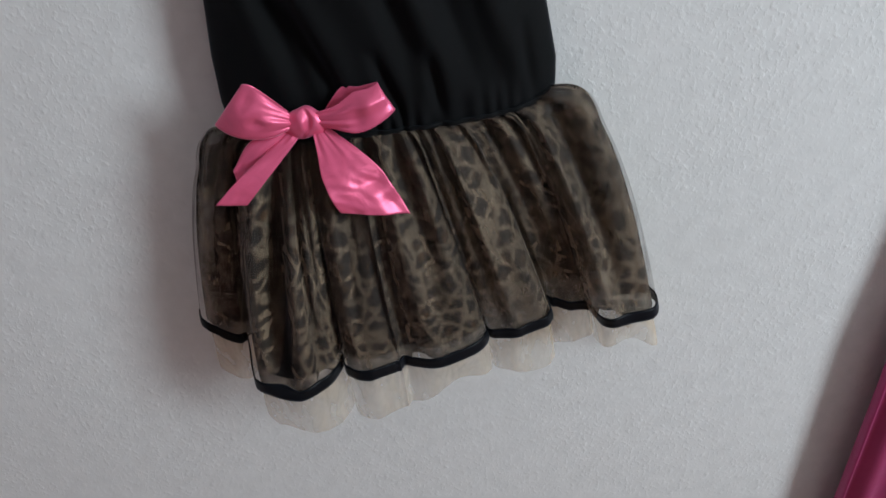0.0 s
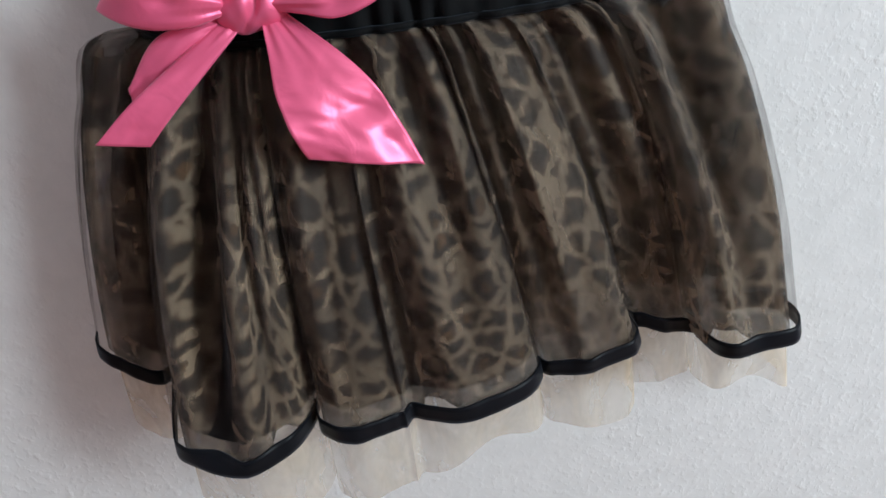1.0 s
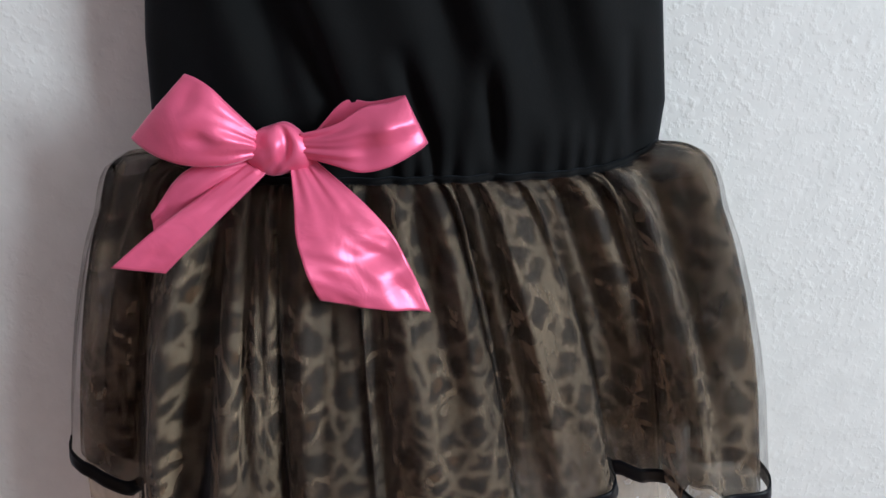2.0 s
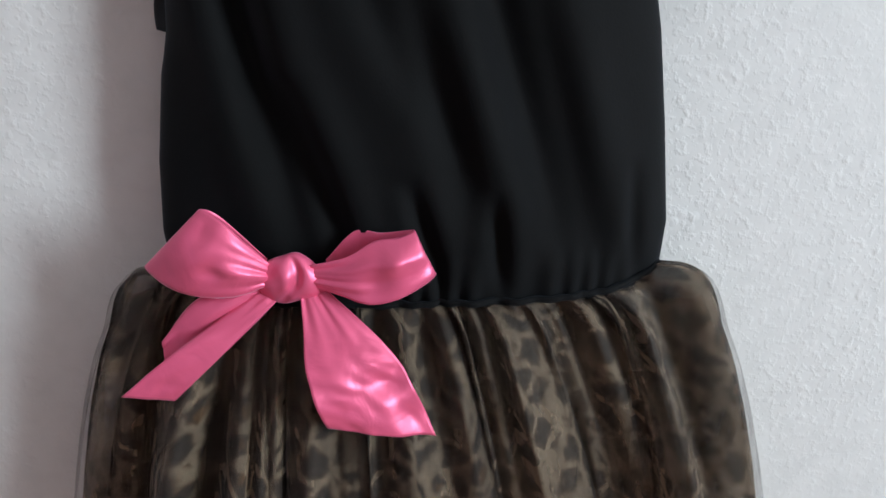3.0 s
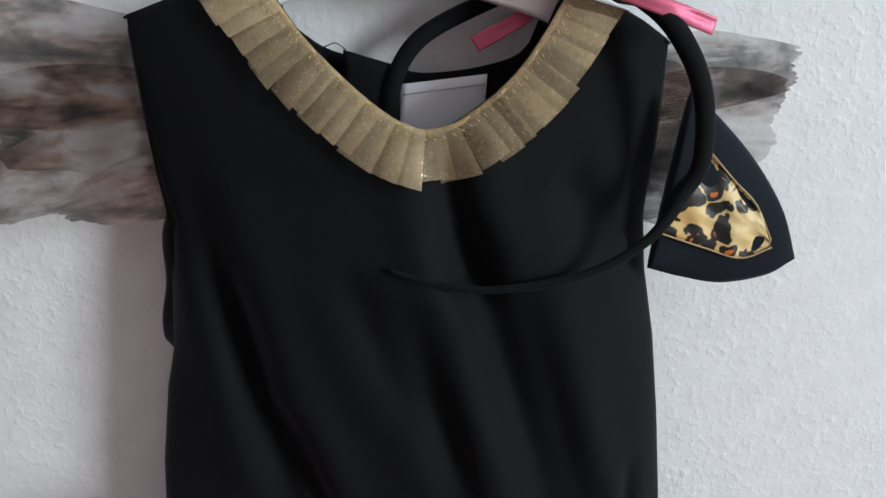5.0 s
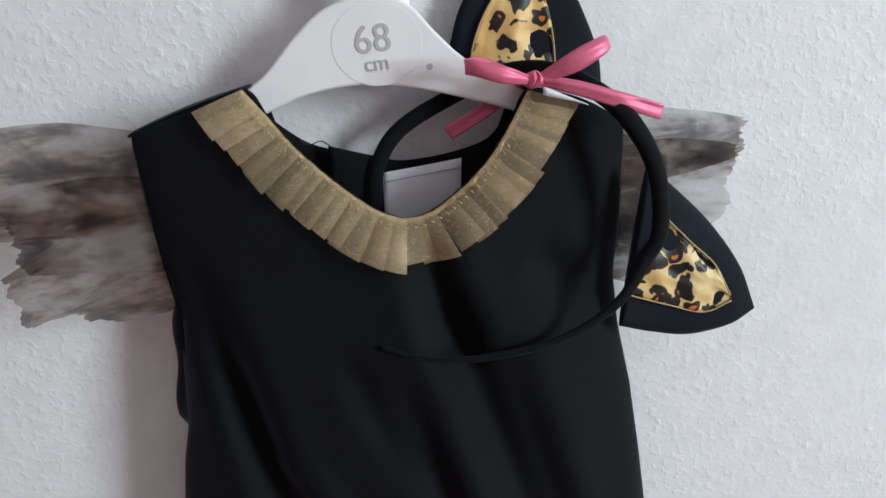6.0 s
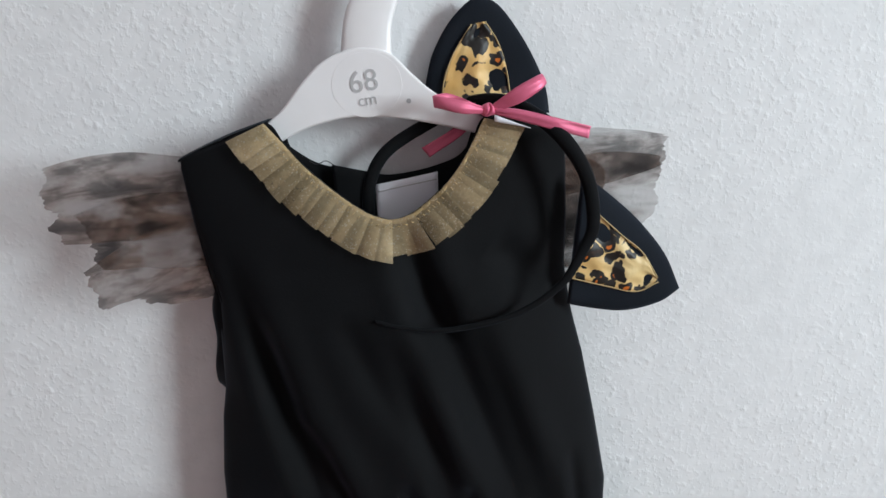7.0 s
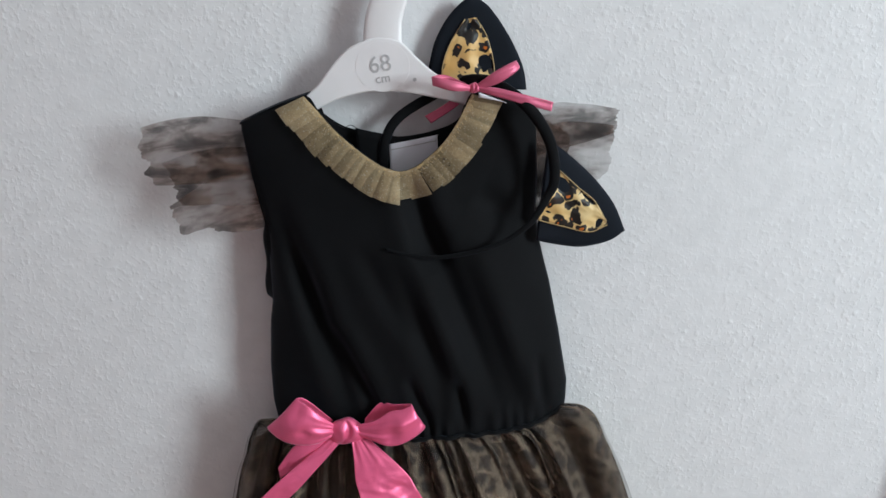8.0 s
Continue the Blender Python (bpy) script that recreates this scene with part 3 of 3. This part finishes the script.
def sleeve_flap(parent, root, rim, y_in, y_out, folds, seed, label):
    """One flap of the gathered frill: from its stretch of the armhole to its rim."""
    n, m = 110, 40
    a, b = spline(root, n), spline(rim, n)
    grid = []
    for i in range(n):
        s = i / (n - 1)
        rag = 1 + 0.03 * noise.noise(Vector((s * 9, seed, 2))) + 0.022 * noise.noise(Vector((s * 55, seed, 9)))
        row = []
        for j in range(m):
            r = j / (m - 1) * rag
            bend = 0.0025 * noise.noise(Vector((r * 2.4, s * 3, seed)))
            p = a[i] + (b[i] - a[i]) * r
            phase = s * folds + 0.35 * noise.noise(Vector((s * 3, r * 1.6, seed + 4)))
            pleat = abs((phase % 1.0) - 0.5) * 2
            fold = -0.0065 * pleat ** 1.4 * (0.25 + 0.75 * min(1, r * 1.6))
            fold += 0.0035 * noise.noise(Vector((s * 10, r * 4, seed))) + 0.0022 * noise.noise(Vector((s * 34, r * 3.5, seed)))
            row.append((p[0] + bend, y_in + (y_out - y_in) * r + fold, p[1] + 0.6 * bend + 0.005 * math.sin(math.pi * min(1, r)) * (1 - s) ** 2))
        grid.append(row)
    sheet("sleeve_frill", grid, SLEEVE, parent, label)


def collar(parent):
    neck = spline(NECK, 300)
    seg = np.concatenate([[0], np.cumsum(np.hypot(*np.diff(neck, axis=0).T))])
    total = seg[-1]

    def at(d):
        d = min(max(d, 0), total)
        p = np.array([np.interp(d, seg, neck[:, 0]), np.interp(d, seg, neck[:, 1])])
        e = 0.001
        q = np.array([np.interp(min(d + e, total), seg, neck[:, 0]), np.interp(min(d + e, total), seg, neck[:, 1])])
        o = np.array([np.interp(max(d - e, 0), seg, neck[:, 0]), np.interp(max(d - e, 0), seg, neck[:, 1])])
        t = (q - o) / np.hypot(*(q - o))
        return p, np.array([t[1], -t[0]])

    line = []
    for d in np.linspace(0, total, 120):
        p, out = at(d)
        p = p + out * 0.0012
        line.append((p[0], bodice_y(p[0], p[1] - 0.004) - 0.0022, p[1]))
    band = tube("collar_ruffle", line, 0.0010, THREAD, parent, "pleated gold organza ruffle round the neckline", flat=0.8, sides=8)
    count = 25
    rng = random.Random(5)
    width = total / count

    def spread(d):
        """Way in which the ruffle falls: square to the neckline, but along the shoulders at its ends."""
        p, out = at(d)
        w = max(0.0, 1 - d / 0.024)
        e = max(0.0, 1 - (total - d) / 0.022)
        out = out * (1 - max(w, e)) + np.array((-0.95, -0.32)) * w + np.array((0.97, -0.24)) * e
        return p, out / np.hypot(*out)

    for k in range(count):
        d0 = max(0.0, (k - 0.10 + rng.uniform(-0.22, 0.22)) * width)
        d1 = d0 + width * rng.uniform(1.35, 1.75)
        lift = rng.uniform(0.0, 0.0016)
        reach = 0.0208 + rng.uniform(-0.0006, 0.0008)
        turn = rng.uniform(-0.0012, 0.0016)
        (pa, oa), (pb, ob) = spread(d0), spread(min(d1, total))
        side = np.array([-oa[1], oa[0]])
        ends = (pa, pb, pa + oa * reach + side * turn, pb + ob * (reach + rng.uniform(-0.0008, 0.0004)) + side * turn)
        tip = rng.uniform(0.0010, 0.0030)
        grid = []
        for i in range(9):
            r = i / 8
            row = []
            for j in range(9):
                u = j / 8
                w = (ends[0] * (1 - u) + ends[1] * u) * (1 - r) + (ends[2] * (1 - u) + ends[3] * u) * r
                y = bodice_y(w[0], min(w[1], 1.436)) - 0.0022 - (0.0016 + tip * r) * u - lift * r - 0.0007 * math.sin(math.pi * u) * r - 0.0014 * math.sin(math.pi * r)
                row.append((w[0], y, w[1]))
            grid.append(row)
        sheet("pleat", grid, GOLD, band)
    # running stitches along the band
    bm = bmesh.new()
    for d in np.arange(0.002, total - 0.002, 0.0032):
        p, out = at(d)
        p = p + out * 0.0032
        m = Matrix.Translation((p[0], bodice_y(p[0], p[1]) - 0.0062, p[1])) @ Matrix.Rotation(-math.atan2(-out[0], -out[1]), 4, "Y") @ Matrix.Diagonal((0.0011, 0.0003, 0.0003, 1))
        bmesh.ops.create_icosphere(bm, subdivisions=1, radius=1, matrix=m)
    part("stitching", bm, THREAD, band)


def black_dress():
    dress = thing("baby_dress", (0, -0.03, 1.0), "black baby costume dress with leopard skirt, hanging on a white hanger", "dress")
    bodice_panel("bodice_front", FRONT_TOP, bodice_y, dress, "black jersey bodice with soft folds")
    bodice_panel("bodice_back", BACK_TOP, lambda x, z: -0.0075 - 0.003 * math.cos(x * 14), dress, "black jersey back panel", 60, 40)
    # shoulders: cloth over the hanger from front to back, with its seam
    for a, b in (((-0.1125, 1.4320), (-0.065, 1.4480)), ((0.046, 1.4435), (0.0895, 1.4265))):
        grid = []
        for u in np.linspace(0, 1, 24):
            x, z = a[0] + (b[0] - a[0]) * u, a[1] + (b[1] - a[1]) * u + 0.0012 * math.sin(math.pi * u)
            grid.append([(x, -0.031 + 0.024 * w, z + 0.0012 * math.sin(math.pi * w) - 0.0008) for w in np.linspace(0, 1, 9)])
        sheet("shoulder", grid, BLACK, dress, "", 0.001)
        tube("shoulder_seam", [(p[3][0], p[3][1], p[3][2] + 0.0002) for p in grid], 0.0005, BLACK, dress, sides=6)
    # turned edge of the left armhole
    g = []
    for t in np.linspace(0, 1, 24):
        z = 1.357 - 0.056 * t
        x0 = -0.1080 - 0.0070 * t ** 0.6 - 0.001 * math.sin(9 * t)
        g.append([(x0 + 0.018 * s * (1 - 0.35 * t), -0.014 - 0.012 * s ** 0.7 - 0.001 * math.sin(5 * s + 4 * t), z - 0.002 * s) for s in np.linspace(0, 1, 12)])
    sheet("armhole_facing", g, BLACK, dress, "", 0.0012)
    pts = [(table(z, LEFT_EDGE) + 0.001, -0.0245 - 0.001 * (z > 1.40), z) for z in np.linspace(1.352, 1.428, 24)]
    tube("armhole_seam", pts, 0.0013, BLACK, dress, sides=8)
    # waist seam
    pts = [(x, bodice_y(x, 1.197) - 0.0012 + 0.0006 * math.sin(x * 300), 1.1885 + 0.010 * abs((x + 0.005) / 0.111) ** 6) for x in np.linspace(-0.115, 0.1065, 90)]
    tube("waist_seam", pts, 0.0016, BLACK, dress, sides=8)
    skirt(dress)
    frill = "sheer leopard tulle frill sleeve"
    sleeve_flap(dress, [(-0.1115, 1.4325), (-0.109, 1.414), (-0.105, 1.390)], [(-0.1765, 1.4340), (-0.181, 1.4200), (-0.1785, 1.406), (-0.1760, 1.3925)], -0.019, -0.032, 2.6, 1.0, frill)
    sleeve_flap(dress, [(-0.108, 1.412), (-0.105, 1.395), (-0.103, 1.372)], [(-0.1715, 1.4070), (-0.1690, 1.3920), (-0.1640, 1.3760)], -0.019, -0.022, 1.3, 2.7, frill)
    sleeve_flap(dress, [(-0.106, 1.400), (-0.103, 1.376), (-0.101, 1.356)], [(-0.1665, 1.3790), (-0.1625, 1.3590), (-0.1430, 1.3610), (-0.1250, 1.3560)], -0.019, -0.034, 2.4, 4.4, frill)
    sleeve_flap(dress, [(0.087, 1.4275), (0.086, 1.410), (0.085, 1.392)], [(0.1440, 1.4245), (0.1470, 1.4190), (0.1450, 1.4080)], -0.020, -0.020, 1.2, 6.1, frill)
    sleeve_flap(dress, [(0.086, 1.412), (0.085, 1.385), (0.084, 1.354)], [(0.1455, 1.4120), (0.1430, 1.3950), (0.1370, 1.3760), (0.1080, 1.3520)], -0.016, -0.016, 1.6, 8.3, frill)
    sleeve_flap(dress, [(0.087, 1.418), (0.086, 1.390), (0.084, 1.352)], [(0.1150, 1.4080), (0.1130, 1.3800), (0.1060, 1.3500)], -0.012, -0.013, 2.2, 10.2, frill)
    collar(dress)
    # inside the neck: woven label and button tab on the back panel
    lab = []
    for v in np.linspace(0, 1, 8):
        lab.append([(-0.0135 + 0.035 * u - 0.001 * v, -0.0135 - 0.0012 * math.sin(3 * u + 2 * v), 1.4085 + 0.0045 * u - 0.026 * v) for u in np.linspace(0, 1, 14)])
    lb = sheet("care_label", lab, LABEL, dress, "white woven label inside the neck", 0.0004)
    pts = [(-0.0125 + 0.033 * u, -0.0148, 1.4045 + 0.0045 * u) for u in np.linspace(0, 1, 20)]
    tube("label_stitch", pts, 0.0003, GREY_INK, lb, sides=6)
    tab = []
    for v in np.linspace(0, 1, 6):
        tab.append([(-0.036 + 0.022 * u, -0.0145 - 0.001 * math.sin(3 * u), 1.4215 - 0.006 * u - 0.026 * v) for u in np.linspace(0, 1, 10)])
    sheet("placket", tab, BLACK, dress, "", 0.002)
    tube("loose_thread", spline([(-0.035, -0.0155, 1.4215), (-0.039, -0.0160, 1.4240), (-0.044, -0.0150, 1.4225), (-0.048, -0.0145, 1.4245)], 24), 0.00025, BLACK_THREAD, dress, sides=5)
    dress_bow(dress)
    return dress


black_dress()


# ---- hanger ----
def letters(text, size, place, parent, name, lean=0.0):
    cu = bpy.data.curves.new(name, "FONT")
    cu.body, cu.size, cu.extrude, cu.align_x, cu.align_y = text, size, 0.0001, "CENTER", "CENTER"
    tmp = new(name + "_tmp", cu)
    bpy.context.view_layer.update()
    mesh = bpy.data.meshes.new_from_object(tmp.evaluated_get(bpy.context.evaluated_depsgraph_get()))
    bpy.data.objects.remove(tmp)
    mesh.transform(Matrix.Translation(place) @ Matrix.Rotation(lean, 4, "Y") @ Matrix.Rotation(radians(90), 4, "X"))
    mesh.name = name
    return link(name, mesh, GREY_INK, parent, smooth=False)


def coat_hanger():
    h = thing("clothes_hanger", (-0.013, -0.02, 1.44), "white plastic baby clothes hanger printed 68 cm in grey", "hanger")
    upper = spline([(-0.100, 1.430), (-0.080, 1.4385), (-0.067, 1.4465), (-0.058, 1.453), (-0.047, 1.465), (-0.035, 1.4755), (-0.022, 1.4805),
                    (-0.011, 1.4815), (0.001, 1.4775), (0.012, 1.466), (0.024, 1.455), (0.045, 1.4430), (0.056, 1.4370), (0.064, 1.431)], 70)
    lower = spline([(0.064, 1.4255), (0.054, 1.4290), (0.039, 1.4345), (0.018, 1.4405), (0.0, 1.4445), (-0.021, 1.4465), (-0.042, 1.4435), (-0.058, 1.4375),
                    (-0.075, 1.4300), (-0.096, 1.4225)], 50)
    slab("hanger_body", [tuple(p) for p in upper] + [tuple(p) for p in lower], -0.0170, -0.0235, PLASTIC, h, bevel=0.0014)
    # raised size disc
    c, r = (-0.0125, 1.4625), 0.0175
    disc = [(c[0] + r * 1.05 * math.cos(a), c[1] + r * 0.95 * math.sin(a)) for a in np.linspace(0, 2 * math.pi, 60, endpoint=False)]
    plate = slab("size_disc", disc, -0.0230, -0.02365, PLASTIC, h, bevel=0.0001)
    letters("68", 0.0155, (-0.0142, -0.0239, 1.4640), plate, "number_print", radians(-5))
    letters("cm", 0.0085, (-0.0130, -0.0239, 1.4547), plate, "unit_print", radians(-5))
    dot = [(0.0085 + 0.0013 * math.cos(a), 1.4527 + 0.0013 * math.sin(a)) for a in np.linspace(0, 2 * math.pi, 20, endpoint=False)]
    slab("rivet_hole", dot, -0.0230, -0.0238, GREY_INK, h)
    # flat plastic hook
    path = spline([(-0.0125, -0.0203, 1.468), (-0.0095, -0.0205, 1.492), (-0.003, -0.0205, 1.508), (0.004, -0.0205, 1.525), (0.004, -0.0205, 1.545),
                   (-0.010, -0.0205, 1.562), (-0.028, -0.0205, 1.560), (-0.038, -0.0205, 1.545)], 60)
    rad = np.interp(np.linspace(0, 1, 60), [0, 0.08, 0.25, 1], [0.0135, 0.0130, 0.0115, 0.0060])
    tube("hook", path, rad, PLASTIC, h, flat=0.2, sides=18)
    nail = thing("wall_hook", (-0.010, 0, 1.556), "small steel wall hook holding the hanger", "hook")
    tube("shank", spline([(-0.012, 0.004, 1.5495), (-0.012, -0.02, 1.5495), (-0.012, -0.030, 1.5495), (-0.012, -0.034, 1.556)], 20), 0.0018, STEEL, nail)
    return h


coat_hanger()


# ---- headband with ears ----
def pad(name, left, right, y_of, thick, mat, parent, label="", relief=0.0, seed=0):
    """A stuffed shape between two side curves that meet in a tip."""
    n, m = len(left), 20
    rows = []
    for i in range(n):
        t = i / (n - 1)
        row = []
        for j in range(2 * m):
            front = j < m
            u = j / (m - 1) if front else (2 * m - 1 - j) / (m - 1)
            p = np.array(left[i]) * (1 - u) + np.array(right[i]) * u
            puff = thick * (4 * u * (1 - u)) ** 0.5 * (1 - t ** 5) + 0.0003
            wav = relief * (noise.noise(Vector((u * 3 + seed, t * 3, seed))) + 0.5 * abs(noise.noise(Vector((u * 5, t * 4 + seed, 2 * seed)))))
            row.append((p[0], y_of(p[0], p[1]) + (-puff + wav if front else puff * 0.5), p[1]))
        rows.append(row)
    return solid_rows(name, rows, mat, parent, label)


def ear(parent, left, right, in_left, in_right, y_of, seed):
    """A padded ear between two side curves that end in its tip, with its lining on the front."""
    e = pad("ear", spline(left, 36), spline(right, 36), y_of, 0.0035, FELT, parent, "padded black felt cat ear")
    pad("inner_ear", spline(in_left, 40), spline(in_right, 40), lambda x, z: y_of(x, z) - 0.0038, 0.0014, EAR_INNER, e, "yellow leopard print satin lining", 0.0030, seed)
    for side in (in_left, in_right):
        pts = [(p[0], y_of(p[0], p[1]) - 0.0043, p[1]) for p in spline(side, 24)]
        tube("edge_stitch", pts, 0.0004, THREAD, e, sides=6)
    return e


def headband():
    hb = thing("cat_ear_headband", (0.09, -0.05, 1.34), "black cat ear headband hooked over the dress shoulder", "headband")
    path = spline([(-0.019, -0.0165, 1.392), (-0.0155, -0.0165, 1.412), (-0.005, -0.0155, 1.427), (0.018, -0.0125, 1.4395), (0.042, -0.0125, 1.449),
                   (0.060, -0.030, 1.4485), (0.076, -0.046, 1.438), (0.088, -0.050, 1.424), (0.0965, -0.050, 1.406), (0.0985, -0.050, 1.384),
                   (0.0935, -0.050, 1.3720), (0.080, -0.053, 1.3540), (0.056, -0.053, 1.3400), (0.021, -0.0535, 1.3345), (-0.004, -0.053, 1.3375), (-0.019, -0.0515, 1.342)], 150)
    rad = np.interp(np.linspace(0, 1, 150), [0, 0.3, 0.45, 0.62, 0.75, 1], [0.0034, 0.0036, 0.0040, 0.0036, 0.0020, 0.0010])
    tube("band", path, rad, BLACK, hb, "thin fabric-covered band", flat=0.7, sides=14)
    ear(hb, [(0.0155, 1.4480), (0.0190, 1.4620), (0.0235, 1.4760), (0.0325, 1.4905), (0.0430, 1.5005), (0.0508, 1.5040)],
        [(0.0862, 1.4400), (0.0848, 1.4530), (0.0808, 1.4650), (0.0728, 1.4810), (0.0618, 1.4970), (0.0518, 1.5042)],
        [(0.0265, 1.4480), (0.0285, 1.4610), (0.0345, 1.4750), (0.0450, 1.4895)], [(0.0642, 1.4480), (0.0628, 1.4640), (0.0588, 1.4790), (0.0522, 1.4905)],
        lambda x, z: -0.009 - 0.05 * max(0, z - 1.46), 2)
    ear(hb, [(0.0965, 1.4090), (0.1110, 1.3970), (0.1270, 1.3810), (0.1412, 1.3615), (0.1495, 1.3415)],
        [(0.0865, 1.3375), (0.1015, 1.3335), (0.1190, 1.3307), (0.1382, 1.3338), (0.1497, 1.3407)],
        [(0.1035, 1.3875), (0.1165, 1.3745), (0.1272, 1.3645), (0.1355, 1.3498)], [(0.0870, 1.3538), (0.1075, 1.3470), (0.1238, 1.3425), (0.1362, 1.3468)],
        lambda x, z: -0.038, 6)
    bow = knot_mesh("ribbon_bow", (0.0475, -0.043, 1.4462), (0.0042, 0.0032, 0.0034), ORGANZA_PINK, hb, "narrow pink organza ribbon bow")
    ribbon("loop", [((0.046, -0.044, 1.4475), (0.046, -0.044, 1.4445)), ((0.036, -0.049, 1.4515), (0.034, -0.049, 1.4455)), ((0.024, -0.047, 1.4545), (0.024, -0.047, 1.4485)),
                    ((0.0205, -0.042, 1.455), (0.021, -0.042, 1.4495)), ((0.030, -0.036, 1.455), (0.031, -0.036, 1.4505)), ((0.045, -0.040, 1.4475), (0.045, -0.040, 1.4455))],
           ORGANZA_PINK, bow, belly=0.001, ripple=0.0008, seed=3, across=8)
    ribbon("loop", [((0.049, -0.044, 1.448), (0.050, -0.044, 1.4445)), ((0.060, -0.049, 1.4555), (0.063, -0.049, 1.4485)), ((0.071, -0.048, 1.4605), (0.074, -0.048, 1.4545)),
                    ((0.0755, -0.042, 1.4615), (0.0775, -0.042, 1.4575)), ((0.066, -0.037, 1.457), (0.069, -0.037, 1.452)), ((0.050, -0.040, 1.4475), (0.051, -0.040, 1.4455))],
           ORGANZA_PINK, bow, belly=0.001, ripple=0.0008, seed=5, across=8)
    ribbon("tail", [((0.049, -0.044, 1.447), (0.050, -0.044, 1.444)), ((0.062, -0.048, 1.4455), (0.062, -0.048, 1.4400)), ((0.081, -0.050, 1.4400), (0.080, -0.050, 1.4340)),
                    ((0.0985, -0.049, 1.4345), (0.097, -0.049, 1.4285))], ORGANZA_PINK, bow, belly=0.0006, ripple=0.0008, seed=8, across=8)
    ribbon("tail", [((0.046, -0.040, 1.447), (0.048, -0.040, 1.444)), ((0.041, -0.0165, 1.4445), (0.046, -0.0165, 1.4405)), ((0.030, -0.0165, 1.4355), (0.035, -0.0165, 1.4315)),
                    ((0.0135, -0.0165, 1.4270), (0.0175, -0.0165, 1.4215))], ORGANZA_PINK, bow, ripple=0.0006, seed=10, across=8)
    # sliver of a white paper tag under the bow
    g = [[(0.050 + 0.018 * u, -0.0475 - 0.0005 * v, 1.4420 - 0.0062 * u + 0.0034 * (v - 0.5) * (1 - u)) for v in (0, 0.5, 1)] for u in np.linspace(0, 1, 10)]
    sheet("paper_tag", g, LABEL, hb, "corner of a white paper tag", 0.0003)
    return hb


headband()


# ---- pink garment further along the wall ----
def pink_skirt():
    p = thing("pink_satin_dress", (0.52, -0.03, 0.62), "dark pink satin dress with a flared skirt on the wall", "dress")
    grid = []
    for i in range(61):
        v = i / 60
        z = 1.26 - 0.66 * v
        half = table(v, [(0, 0.085), (0.3, 0.118), (0.5, 0.143), (0.8, 0.162), (1, 0.180)])
        row = []
        for a in np.linspace(0, 2 * math.pi, 160, endpoint=False):
            fold = 1 + 0.05 * v * math.sin(a * 11 + 2 * math.sin(a * 3))
            row.append((0.541 + half * math.cos(a) * (0.985 + 0.015 * fold), min(-0.006, -0.028 + 0.022 * math.sin(a) * fold + 0.004 * v * math.sin(a * 17)), z))
        grid.append(row)
    sheet("skirt", grid, MAGENTA, p, "", 0.0006, closed=True)
    for s in (-1, 1):
        ribbon("strap", [((0.525 + s * 0.07, -0.034, 1.27), (0.525 + s * 0.05, -0.034, 1.27)), ((0.525 + s * 0.045, -0.028, 1.36), (0.525 + s * 0.03, -0.028, 1.36)),
                         ((0.525 + s * 0.008, -0.020, 1.440), (0.525 - s * 0.004, -0.020, 1.445))], MAGENTA, p)
    tube("top_seam", [(0.525 + 0.086 * math.cos(a), -0.034 + 0.026 * math.sin(a), 1.262) for a in np.linspace(0, 2 * math.pi, 60)], 0.002, MAGENTA, p)
    nail = thing("wall_hook", (0.525, 0, 1.44), "small steel wall hook holding the pink dress", "hook")
    tube("shank", spline([(0.525, 0.004, 1.438), (0.525, -0.02, 1.438), (0.525, -0.030, 1.438), (0.525, -0.034, 1.446)], 20), 0.0018, STEEL, nail)


pink_skirt()
